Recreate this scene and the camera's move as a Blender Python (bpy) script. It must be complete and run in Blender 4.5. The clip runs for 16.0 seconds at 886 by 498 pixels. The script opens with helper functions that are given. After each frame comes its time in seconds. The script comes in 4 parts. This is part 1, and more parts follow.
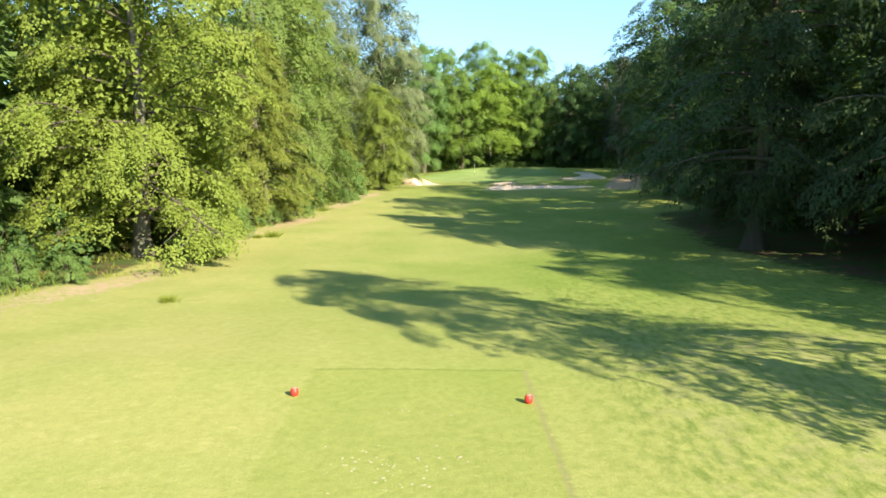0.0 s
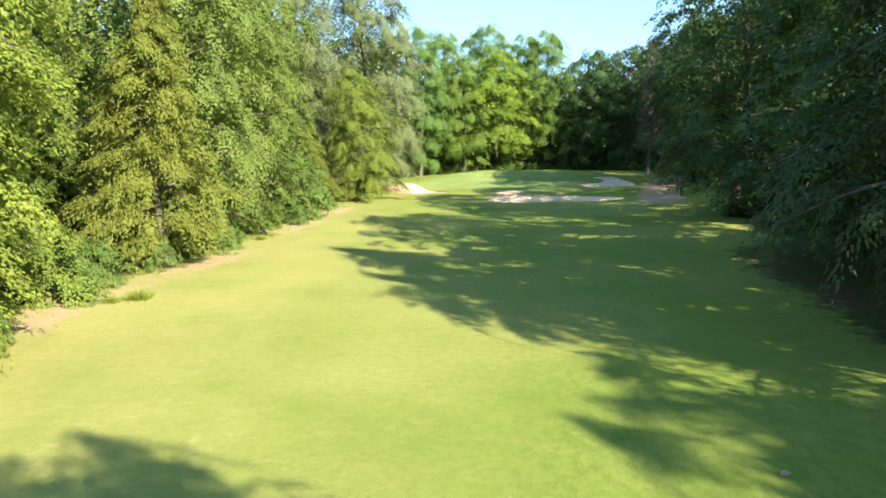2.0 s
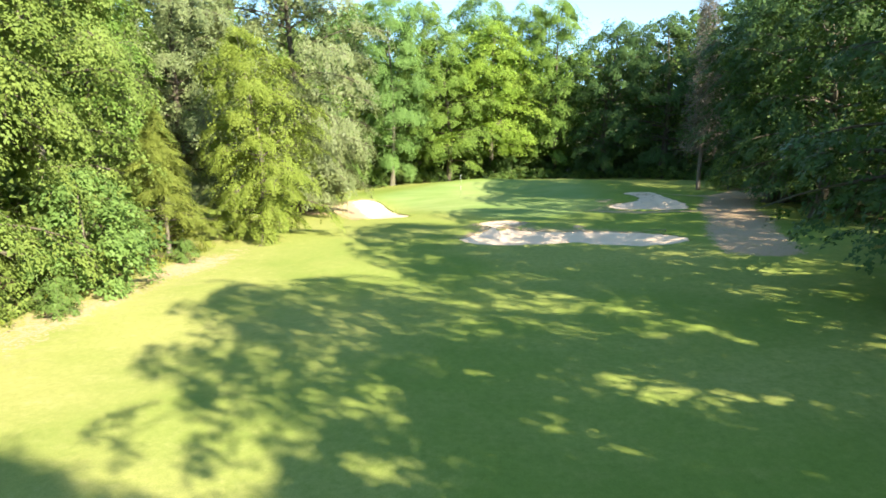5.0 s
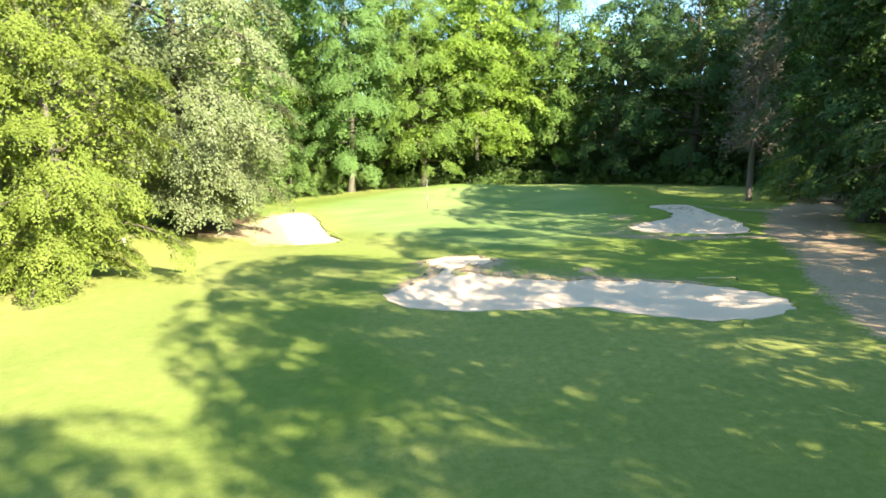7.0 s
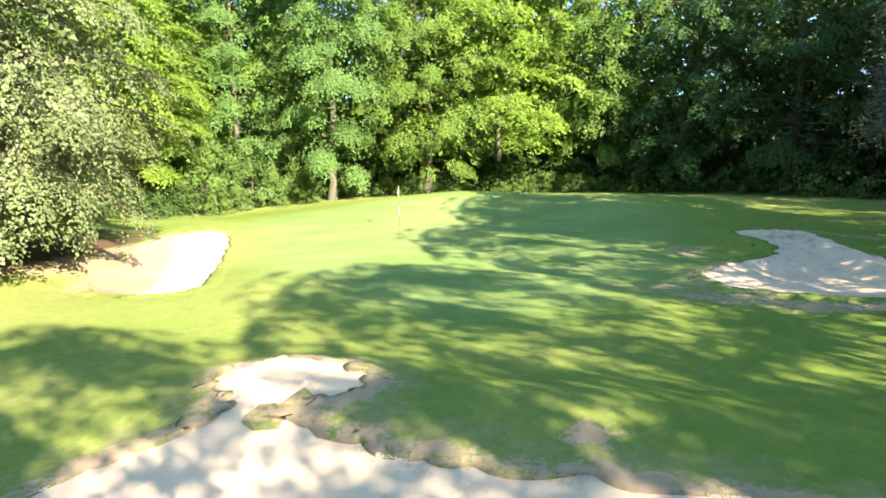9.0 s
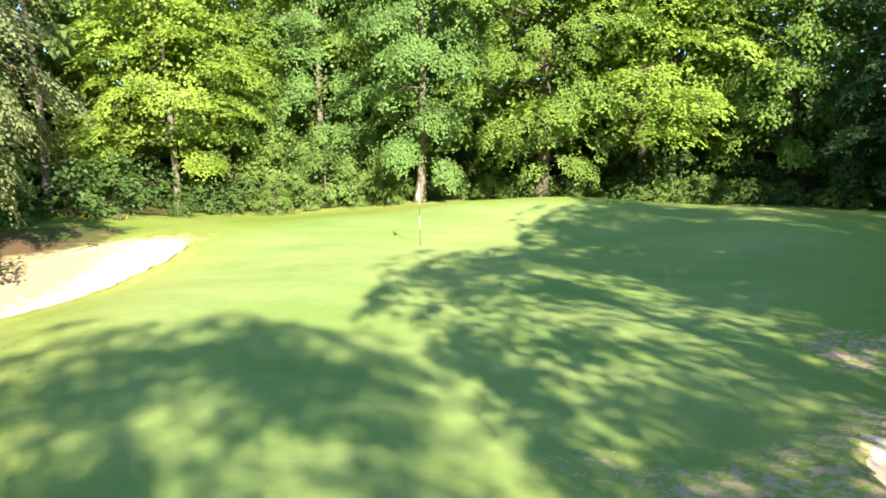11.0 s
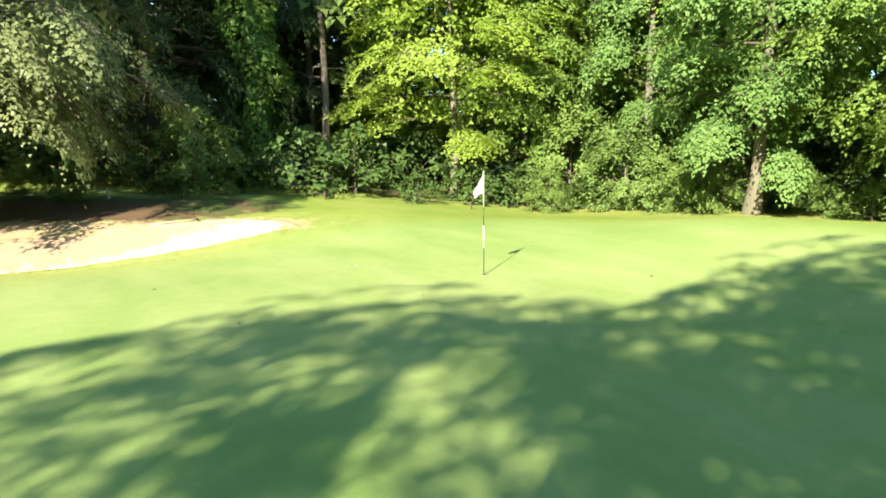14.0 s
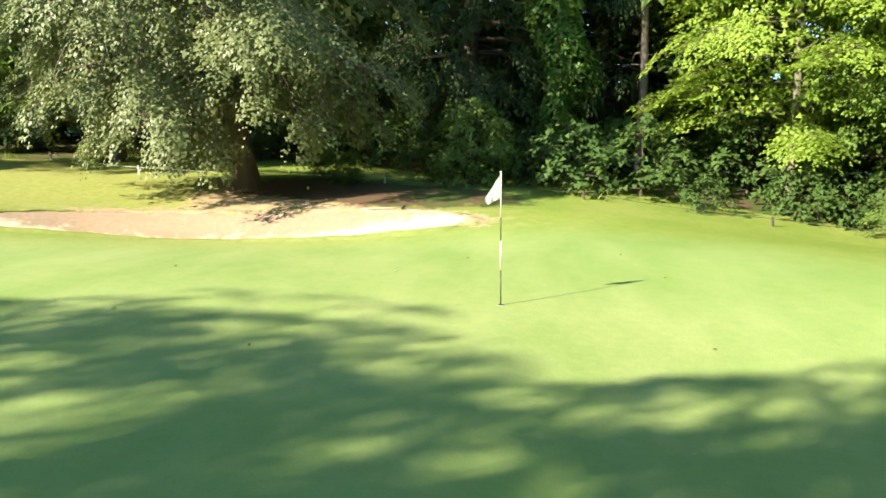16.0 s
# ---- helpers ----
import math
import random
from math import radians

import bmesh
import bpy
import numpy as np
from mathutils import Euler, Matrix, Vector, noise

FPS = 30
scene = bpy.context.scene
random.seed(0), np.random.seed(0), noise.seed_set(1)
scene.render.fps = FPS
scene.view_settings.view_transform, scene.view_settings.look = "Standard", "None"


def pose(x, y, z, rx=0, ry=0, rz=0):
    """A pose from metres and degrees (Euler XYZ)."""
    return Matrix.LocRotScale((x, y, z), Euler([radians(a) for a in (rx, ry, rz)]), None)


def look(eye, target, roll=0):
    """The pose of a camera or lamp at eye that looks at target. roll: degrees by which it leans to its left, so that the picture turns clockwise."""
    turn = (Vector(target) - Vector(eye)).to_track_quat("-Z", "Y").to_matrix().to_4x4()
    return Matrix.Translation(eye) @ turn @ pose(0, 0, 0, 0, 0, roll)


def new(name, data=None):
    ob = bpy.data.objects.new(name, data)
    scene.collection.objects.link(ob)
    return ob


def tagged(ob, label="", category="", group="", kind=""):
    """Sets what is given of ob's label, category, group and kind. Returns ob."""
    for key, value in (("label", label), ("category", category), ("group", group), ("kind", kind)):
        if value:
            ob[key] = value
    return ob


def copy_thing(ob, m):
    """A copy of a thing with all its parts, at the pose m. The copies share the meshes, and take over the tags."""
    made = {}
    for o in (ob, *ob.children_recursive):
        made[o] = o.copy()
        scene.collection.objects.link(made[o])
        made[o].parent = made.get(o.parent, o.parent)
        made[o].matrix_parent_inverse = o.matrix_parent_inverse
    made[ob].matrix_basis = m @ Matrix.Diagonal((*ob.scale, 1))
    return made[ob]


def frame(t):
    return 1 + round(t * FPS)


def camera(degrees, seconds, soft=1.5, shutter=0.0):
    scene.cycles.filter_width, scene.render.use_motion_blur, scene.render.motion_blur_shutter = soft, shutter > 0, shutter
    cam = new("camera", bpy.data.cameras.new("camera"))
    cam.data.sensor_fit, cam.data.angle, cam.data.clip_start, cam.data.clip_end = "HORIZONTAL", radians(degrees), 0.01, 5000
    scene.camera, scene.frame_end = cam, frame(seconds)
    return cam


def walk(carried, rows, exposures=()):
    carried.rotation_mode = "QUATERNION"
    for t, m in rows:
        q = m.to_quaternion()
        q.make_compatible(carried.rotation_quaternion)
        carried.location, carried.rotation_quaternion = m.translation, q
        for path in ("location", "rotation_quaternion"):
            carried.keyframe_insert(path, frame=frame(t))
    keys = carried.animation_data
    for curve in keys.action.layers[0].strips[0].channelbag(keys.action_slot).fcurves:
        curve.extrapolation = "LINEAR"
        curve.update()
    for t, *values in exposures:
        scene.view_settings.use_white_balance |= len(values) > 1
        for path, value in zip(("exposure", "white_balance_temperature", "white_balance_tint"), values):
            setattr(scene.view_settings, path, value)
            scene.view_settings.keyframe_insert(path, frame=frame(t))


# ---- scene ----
cam = camera(63.6, 16.0, soft=1.7)
METRES, EYE, AHEAD, TILT, LEAN, TURN = 118.0, 9.643, 0.453, -3.7, 0.0, 0.0
ROWS = [
    (0.0, 0.0, 0.0, 0.0, -0.09, -8.17, 0.64),
    (0.5, 0.0042, 0.0352, 0.0014, 0.16, -8.23, 0.66),
    (1.0, 0.0083, 0.0711, 0.0027, 0.38, -8.32, 0.71),
    (1.5, 0.012, 0.108, 0.0037, 0.56, -8.4, 0.7),
    (2.0, 0.0155, 0.1451, 0.0044, 0.72, -8.5, 0.73),
    (2.5, 0.019, 0.1823, 0.0048, 0.85, -8.6, 0.78),
    (3.0, 0.0227, 0.2197, 0.0057, 1.0, -8.69, 0.76),
    (3.5, 0.0269, 0.258, 0.0061, 1.12, -8.75, 0.73),
    (4.0, 0.0321, 0.2966, 0.0069, 1.2, -8.8, 0.74),
    (6.5, 0.0619, 0.4895, 0.0038, 1.64, -8.78, 0.69),
    (7.0, 0.0674, 0.5281, 0.0015, 1.7, -8.7, 0.68),
    (7.5, 0.0736, 0.5669, -0.001, 1.75, -8.54, 0.73),
    (8.0, 0.0816, 0.6044, -0.0032, 2.24, -8.41, 0.73),
    (10.5, 0.1253, 0.7607, -0.011, 18.95, -8.01, -0.23),
    (11.0, 0.1331, 0.7868, -0.0125, 23.48, -8.07, -0.5),
    (11.5, 0.14, 0.8123, -0.0134, 29.02, -8.17, -0.83),
    (12.0, 0.1441, 0.8361, -0.0145, 34.8, -8.17, -1.12),
    (12.5, 0.1478, 0.8581, -0.0153, 41.47, -8.26, -1.57),
    (13.0, 0.1501, 0.8769, -0.016, 48.42, -8.48, -1.86),
    (13.5, 0.1512, 0.8953, -0.0164, 55.77, -8.88, -2.18),
    (14.0, 0.1501, 0.9135, -0.0168, 63.37, -9.25, -2.42),
    (14.5, 0.1471, 0.9317, -0.0167, 71.72, -9.66, -2.64),
    (15.0, 0.1447, 0.9499, -0.0163, 80.69, -10.16, -2.84),
    (15.5, 0.1419, 0.9673, -0.016, 90.24, -10.63, -2.9),
    (16.0, 0.1375, 0.9834, -0.0152, 100.15, -11.28, -2.93),
]
walk(cam, [(t, pose(0, AHEAD, EYE, TILT, LEAN, TURN) @ pose(METRES * x, METRES * y, METRES * z, 90 + pitch, roll, yaw)) for t, x, y, z, yaw, pitch, roll in ROWS],
     [(0.0, 1.57), (1.5, 1.74), (3.2, 1.68), (4.2, 1.86), (7.0, 2.24), (8.2, 2.27), (11.0, 2.08), (13.0, 2.04), (14.5, 1.95), (16.0, 1.83)])

# ---- light ----
SUN_TO = Vector((-1.10, 1.16, -1.0)).normalized()
sun = new("sun", bpy.data.lights.new("sun", "SUN"))
sun.data.energy, sun.data.angle, sun.data.color = 4.8, radians(0.53), (1.0, 0.895, 0.71)
sun.matrix_world = look((60, -60, 60), Vector((60, -60, 60)) + SUN_TO)
world = bpy.data.worlds.new("sky")
scene.world = world
world.use_nodes = True
_sky = world.node_tree.nodes.new("ShaderNodeTexSky")
_sky.sky_type, _sky.sun_disc = "NISHITA", False
_sky.sun_elevation, _sky.sun_rotation = radians(32.0), radians(136.5)
_sky.air_density, _sky.dust_density, _sky.ozone_density = 0.9, 0.35, 1.0
_sky.altitude = 900
_haze = world.node_tree.nodes.new("ShaderNodeMix")
_haze.data_type, _haze.blend_type = "RGBA", "MULTIPLY"
_haze.inputs[0].default_value, _haze.inputs[7].default_value = 1.0, (0.88, 1.0, 0.88, 1)
# the pale band at the horizon is thinner than in a clean standard atmosphere
_dir = world.node_tree.nodes.new("ShaderNodeTexCoord")
_raise = world.node_tree.nodes.new("ShaderNodeVectorMath")
_raise.operation, _raise.inputs[1].default_value = "ADD", (0.0, 0.0, 0.2)
world.node_tree.links.new(_dir.outputs["Generated"], _raise.inputs[0])
world.node_tree.links.new(_raise.outputs[0], _sky.inputs[0])
world.node_tree.links.new(_sky.outputs[0], _haze.inputs[6])
world.node_tree.links.new(_haze.outputs[2], world.node_tree.nodes["Background"].inputs[0])
world.node_tree.nodes["Background"].inputs[1].default_value = 0.155


# ---- materials ----
from mathutils import geometry


class Nodes:
    """A short way to wire one material."""

    def __init__(self, name):
        self.mat = bpy.data.materials.new(name)
        self.mat.use_nodes = True
        self.tree = self.mat.node_tree
        self.tree.nodes.clear()
        self.out = self.tree.nodes.new("ShaderNodeOutputMaterial")

    def add(self, kind, values=(), **props):
        node = self.tree.nodes.new(kind)
        for key, value in props.items():
            setattr(node, key, value)
        for key, value in dict(values).items():
            if isinstance(value, bpy.types.NodeSocket):
                self.tree.links.new(value, node.inputs[key])
            else:
                node.inputs[key].default_value = value
        return node

    def noise(self, scale, detail=4.0, rough=0.55, coord=None):
        values = {"Scale": scale, "Detail": detail, "Roughness": rough}
        if coord is not None:
            values["Vector"] = coord
        return self.add("ShaderNodeTexNoise", values).outputs[0]

    def ramp(self, fac, stops):
        node = self.add("ShaderNodeValToRGB", {0: fac})
        el = node.color_ramp.elements
        while len(el) < len(stops):
            el.new(0.5)
        for e, (at, c) in zip(el, stops):
            e.position, e.color = at, (*c, 1) if isinstance(c, tuple) else (c, c, c, 1)
        return node.outputs[0]

    def mix(self, fac, a, b, blend="MIX"):
        node = self.add("ShaderNodeMix", {0: fac}, data_type="RGBA", blend_type=blend)
        for key, value in ((6, a), (7, b)):
            if isinstance(value, bpy.types.NodeSocket):
                self.tree.links.new(value, node.inputs[key])
            else:
                node.inputs[key].default_value = (*value, 1) if isinstance(value, tuple) else (value, value, value, 1)
        return node.outputs[2]

    def math(self, op, a, b=0.0, clamp=False):
        return self.add("ShaderNodeMath", {0: a, 1: b}, operation=op, use_clamp=clamp).outputs[0]

    def attr(self, name):
        return self.add("ShaderNodeAttribute", attribute_name=name).outputs["Fac"]

    def surface(self, shader):
        self.tree.links.new(shader, self.out.inputs[0])
        return self.mat


def leaf_material(name, dark, light, shine=0.45, glow=0.4, gloss=0.12):
    n = Nodes(name)
    tint = n.attr("tint")
    big = n.noise(0.35, 2.0, coord=n.add("ShaderNodeTexCoord").outputs["Object"])
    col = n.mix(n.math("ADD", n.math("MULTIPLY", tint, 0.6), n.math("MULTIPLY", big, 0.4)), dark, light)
    col = n.mix(n.math("MULTIPLY", n.add("ShaderNodeObjectInfo").outputs["Random"], 0.16), col, (light[0] * 1.15, light[1] * 0.9, light[2] * 0.6))
    face = n.add("ShaderNodeBsdfPrincipled", {"Base Color": col, "Roughness": shine, "Specular IOR Level": gloss})
    thru = n.add("ShaderNodeBsdfTranslucent", {"Color": n.mix(1.0, col, (1.2, 1.2, 0.65), "MULTIPLY")})
    return n.surface(n.add("ShaderNodeMixShader", {0: glow, 1: face.outputs[0], 2: thru.outputs[0]}).outputs[0])


def plain_material(name, a, b, scale=6.0, rough=0.8, bump=0.3, fine=60.0, metal=0.0):
    n = Nodes(name)
    coord = n.add("ShaderNodeTexCoord").outputs["Object"]
    big, small = n.noise(scale, 4.0, coord=coord), n.noise(fine, 3.0, coord=coord)
    col = n.mix(n.math("ADD", n.math("MULTIPLY", big, 0.7), n.math("MULTIPLY", small, 0.3)), a, b)
    relief = n.add("ShaderNodeBump", {"Strength": bump, "Distance": 0.02, "Height": n.math("ADD", big, small)})
    return n.surface(n.add("ShaderNodeBsdfPrincipled", {"Base Color": col, "Roughness": rough, "Metallic": metal, "Normal": relief.outputs[0]}).outputs[0])


def bark_material(name, a, b):
    n = Nodes(name)
    place = n.add("ShaderNodeMapping", {"Vector": n.add("ShaderNodeTexCoord").outputs["Object"], "Scale": (1, 1, 0.25)}).outputs[0]
    groove = n.noise(9.0, 5.0, 0.65, place)
    moss = n.ramp(n.noise(1.3, 3.0, coord=place), [(0.45, 0.0), (0.7, 0.6)])
    col = n.mix(moss, n.mix(groove, a, b), (0.07, 0.09, 0.03))
    relief = n.add("ShaderNodeBump", {"Strength": 0.8, "Distance": 0.04, "Height": groove})
    return n.surface(n.add("ShaderNodeBsdfPrincipled", {"Base Color": col, "Roughness": 0.85, "Normal": relief.outputs[0]}).outputs[0])


def grass_material():
    n = Nodes("mown_grass")
    here = n.add("ShaderNodeNewGeometry").outputs["Position"]
    xyz = n.add("ShaderNodeSeparateXYZ", {0: here})
    broad, patch = n.noise(0.07, 3.0, coord=here), n.noise(0.5, 5.0, 0.6, here)
    blade, tuft = n.noise(38.0, 3.0, 0.7, here), n.noise(6.0, 4.0, 0.65, here)
    lush = n.mix(patch, (0.172, 0.258, 0.044), (0.288, 0.345, 0.08))
    col = n.mix(n.ramp(broad, [(0.42, 0.0), (0.62, 1.0)]), lush, (0.36, 0.37, 0.115))
    col = n.mix(n.ramp(n.noise(0.9, 6.0, 0.7, here), [(0.50, 0.0), (0.80, 0.45)]), col, (0.43, 0.395, 0.13))
    col = n.mix(n.ramp(n.noise(4.2, 6.0, 0.75, here), [(0.36, 0.42), (0.56, 0.0)]), col, (0.15, 0.22, 0.03))
    # sun-bleached towards the west side of the fairway, rank and tufted round the tee
    bleached = n.math("MULTIPLY", n.ramp(n.math("DIVIDE", n.math("SUBTRACT", 5.0, xyz.outputs[0]), 15.0), [(0.0, 0.0), (1.0, 1.0)]), n.ramp(n.math("DIVIDE", xyz.outputs[1], 100.0), [(0.8, 1.0), (1.1, 0.0)]))
    bleached = n.math("MULTIPLY", bleached, n.ramp(n.noise(0.22, 5.0, 0.65, here), [(0.3, 0.35), (0.65, 1.0)]))
    col = n.mix(n.math("MULTIPLY", bleached, 0.74), col, n.mix(patch, (0.43, 0.385, 0.142), (0.53, 0.455, 0.19)))
    straw = n.math("MULTIPLY", bleached, n.ramp(n.noise(2.4, 6.0, 0.72, here), [(0.54, 0.0), (0.70, 0.55)]))
    col = n.mix(straw, col, (0.60, 0.51, 0.25))
    streak = n.noise(1.0, 6.0, 0.72, n.add("ShaderNodeMapping", {"Vector": here, "Scale": (4.5, 1.8, 3.0)}).outputs[0])
    rank = n.math("MULTIPLY", n.ramp(n.math("DIVIDE", xyz.outputs[0], 10.0), [(0.22, 0.0), (0.4, 1.0)]), n.ramp(n.math("DIVIDE", xyz.outputs[1], 100.0), [(0.24, 1.0), (0.36, 0.25)]))
    col = n.mix(n.math("MULTIPLY", rank, n.ramp(streak, [(0.36, 0.75), (0.55, 0.0)])), col, (0.105, 0.165, 0.028))
    fringe = n.math("MULTIPLY", n.math("SUBTRACT", n.noise(1.6, 5.0, 0.7, here), 0.5), 1.3)

    def zone(name):
        return n.ramp(n.math("ADD", n.attr(name), fringe), [(0.35, 0.0), (0.62, 1.0)])

    # tee: a cut rectangle with a dark front edge and a worn side
    wob = n.math("MULTIPLY", n.math("SUBTRACT", tuft, 0.5), 0.22)
    side = n.math("SUBTRACT", n.math("ABSOLUTE", n.math("ADD", xyz.outputs[0], 0.55)), 2.33)
    end = n.math("SUBTRACT", n.math("ABSOLUTE", n.math("SUBTRACT", xyz.outputs[1], 10.5)), 4.95)
    rim = n.math("ADD", n.math("MAXIMUM", side, end), wob)
    col = n.mix(n.ramp(rim, [(0.0, 0.3), (0.1, 0.0)]), col, n.mix(tuft, (0.17, 0.24, 0.036), (0.29, 0.33, 0.07)))
    near_rim = n.math("SUBTRACT", 1.0, n.math("DIVIDE", n.math("ABSOLUTE", rim), 0.09), True)
    east = n.math("GREATER_THAN", side, n.math("ADD", end, 0.0))
    east = n.math("MULTIPLY", east, n.math("GREATER_THAN", xyz.outputs[0], 0.0))
    north = n.math("MULTIPLY", n.math("LESS_THAN", side, end), n.math("GREATER_THAN", xyz.outputs[1], 10.0))
    col = n.mix(n.math("MULTIPLY", n.math("MULTIPLY", near_rim, north), 0.38), col, (0.07, 0.11, 0.02))
    col = n.mix(n.math("MULTIPLY", n.math("MULTIPLY", near_rim, east), 0.7), col, (0.30, 0.25, 0.13))
    # mown putting surface, finer and cooler
    col = n.mix(n.ramp(n.math("ADD", n.attr("putting"), n.math("MULTIPLY", fringe, 0.25)), [(0.1, 0.0), (0.95, 0.72)]), col, n.mix(n.ramp(n.noise(0.33, 4.0, 0.6, n.add("ShaderNodeMapping", {"Vector": here, "Scale": (0.7, 1.6, 1.0)}).outputs[0]), [(0.34, 0.0), (0.66, 1.0)]), (0.178, 0.278, 0.086), (0.275, 0.347, 0.138)))
    dry = n.mix(tuft, (0.32, 0.29, 0.12), (0.43, 0.39, 0.19))
    col = n.mix(n.math("MULTIPLY", zone("dry"), 0.7), col, dry)
    fine_turf = n.math("SUBTRACT", 1.0, n.math("MULTIPLY", n.attr("putting"), 0.65))
    col = n.mix(n.math("MULTIPLY", n.ramp(blade, [(0.3, 0.0), (0.7, 0.6)]), fine_turf), col, n.mix(0.6, col, (0.06, 0.10, 0.015)))
    col = n.mix(n.math("MULTIPLY", n.ramp(tuft, [(0.35, 0.16), (0.6, 0.0)]), fine_turf), col, (0.12, 0.17, 0.03))
    earth = n.mix(tuft, (0.35, 0.24, 0.15), (0.53, 0.395, 0.27))
    crumbs = n.math("MULTIPLY", n.math("SUBTRACT", n.noise(7.5, 5.0, 0.7, here), 0.5), 1.5)
    col = n.mix(n.ramp(n.math("ADD", n.math("ADD", n.attr("earth"), n.math("MULTIPLY", fringe, 0.7)), crumbs), [(0.38, 0.0), (0.52, 1.0)]), col, earth)
    litter_and_shade = n.mix(n.noise(14.0, 4.0, 0.7, here), (0.055, 0.04, 0.025), (0.19, 0.125, 0.075))
    litter_and_shade = n.mix(n.math("MULTIPLY", n.ramp(n.noise(0.8, 5.0, 0.7, here), [(0.42, 0.0), (0.55, 0.85)]), n.ramp(n.attr("earth"), [(0.2, 1.0), (0.45, 0.0)])), litter_and_shade, n.mix(tuft, (0.035, 0.07, 0.016), (0.09, 0.15, 0.035)))
    col = n.mix(zone("litter_and_shade"), col, litter_and_shade)
    relief = n.add("ShaderNodeBump", {"Strength": 0.55, "Distance": 0.03, "Height": n.math("MULTIPLY", n.math("ADD", n.math("MULTIPLY", blade, 0.6), tuft), fine_turf)})
    return n.surface(n.add("ShaderNodeBsdfPrincipled", {"Base Color": col, "Roughness": 0.85, "Specular IOR Level": 0.06, "Normal": relief.outputs[0]}).outputs[0])


def sand_material():
    n = Nodes("bunker_sand")
    here = n.add("ShaderNodeNewGeometry").outputs["Position"]
    big, fine, grain = n.noise(0.7, 4.0, coord=here), n.noise(7.0, 5.0, 0.65, here), n.noise(90.0, 2.0, coord=here)
    col = n.mix(n.math("ADD", n.math("MULTIPLY", big, 0.6), n.math("MULTIPLY", fine, 0.4)), (0.72, 0.535, 0.38), (0.87, 0.665, 0.49))
    dirt_and_shade = n.math("ADD", n.attr("earth"), n.math("MULTIPLY", n.math("SUBTRACT", n.noise(1.9, 6.0, 0.72, here), 0.5), 1.9))
    col = n.mix(n.ramp(dirt_and_shade, [(0.3, 0.0), (0.75, 0.95)]), col, n.mix(fine, (0.27, 0.185, 0.115), (0.45, 0.335, 0.225)))
    col = n.mix(n.ramp(n.noise(3.3, 6.0, 0.75, here), [(0.60, 0.0), (0.72, 0.4)]), col, (0.36, 0.27, 0.18))
    relief = n.add("ShaderNodeBump", {"Strength": 0.6, "Distance": 0.04, "Height": n.math("ADD", fine, n.math("MULTIPLY", grain, 0.3))})
    return n.surface(n.add("ShaderNodeBsdfPrincipled", {"Base Color": col, "Roughness": 0.95, "Specular IOR Level": 0.1, "Normal": relief.outputs[0]}).outputs[0])


GRASS = grass_material()
SAND = sand_material()
BARK = bark_material("grey_bark", (0.09, 0.075, 0.055), (0.24, 0.21, 0.17))
BARK_DARK = bark_material("dark_bark", (0.045, 0.035, 0.026), (0.14, 0.11, 0.085))
LEAF_HORNBEAM = leaf_material("hornbeam_leaf", (0.108, 0.17, 0.028), (0.262, 0.325, 0.066), 0.5, 0.33)
LEAF_BEECH = leaf_material("beech_leaf", (0.088, 0.148, 0.032), (0.205, 0.27, 0.066), 0.5, 0.28, 0.12)
LEAF_OAK = leaf_material("oak_leaf", (0.08, 0.165, 0.032), (0.205, 0.31, 0.07), 0.45, 0.33)
LEAF_MAPLE = leaf_material("maple_leaf", (0.088, 0.18, 0.05), (0.20, 0.32, 0.095), 0.5, 0.35)
LEAF_LIME = leaf_material("bright_leaf", (0.165, 0.29, 0.045), (0.33, 0.45, 0.09), 0.45, 0.42)
LEAF_YEW = leaf_material("conifer_needle", (0.108, 0.152, 0.03), (0.245, 0.278, 0.058), 0.55, 0.25)
LEAF_FIR = leaf_material("dark_needle", (0.03, 0.058, 0.026), (0.082, 0.115, 0.04), 0.55, 0.2)
LEAF_OLIVE = leaf_material("olive_leaf", (0.082, 0.122, 0.046), (0.2, 0.246, 0.112), 0.44, 0.16, 0.24)
# ash leaf colour lowered to carry the shade of denser trees to the south
LEAF_ASH = leaf_material("ash_leaf", (0.042, 0.098, 0.026), (0.115, 0.19, 0.054), 0.45, 0.28)
# oak leaf with the shade of the east wood put into its colour
LEAF_SHADY = leaf_material("oak_leaf_shade_toned", (0.032, 0.076, 0.024), (0.095, 0.16, 0.05), 0.45, 0.24)
LEAF_DEEP = leaf_material("deep_wood_leaf", (0.066, 0.128, 0.034), (0.165, 0.24, 0.072), 0.5, 0.35)
# the shrub leaf again, darkened to stand in for shade under the trees
LEAF_SHRUB_SHADE = leaf_material("shrub_leaf_shade_toned", (0.036, 0.082, 0.024), (0.105, 0.175, 0.05), 0.45, 0.26)
LEAF_SHRUB = leaf_material("shrub_leaf", (0.085, 0.165, 0.042), (0.205, 0.30, 0.085), 0.42, 0.35)


# ---- shaping helpers ----
def smooth(a, b, v):
    s = np.clip((np.asarray(v, float) - a) / (b - a), 0, 1)
    return s * s * (3 - 2 * s)


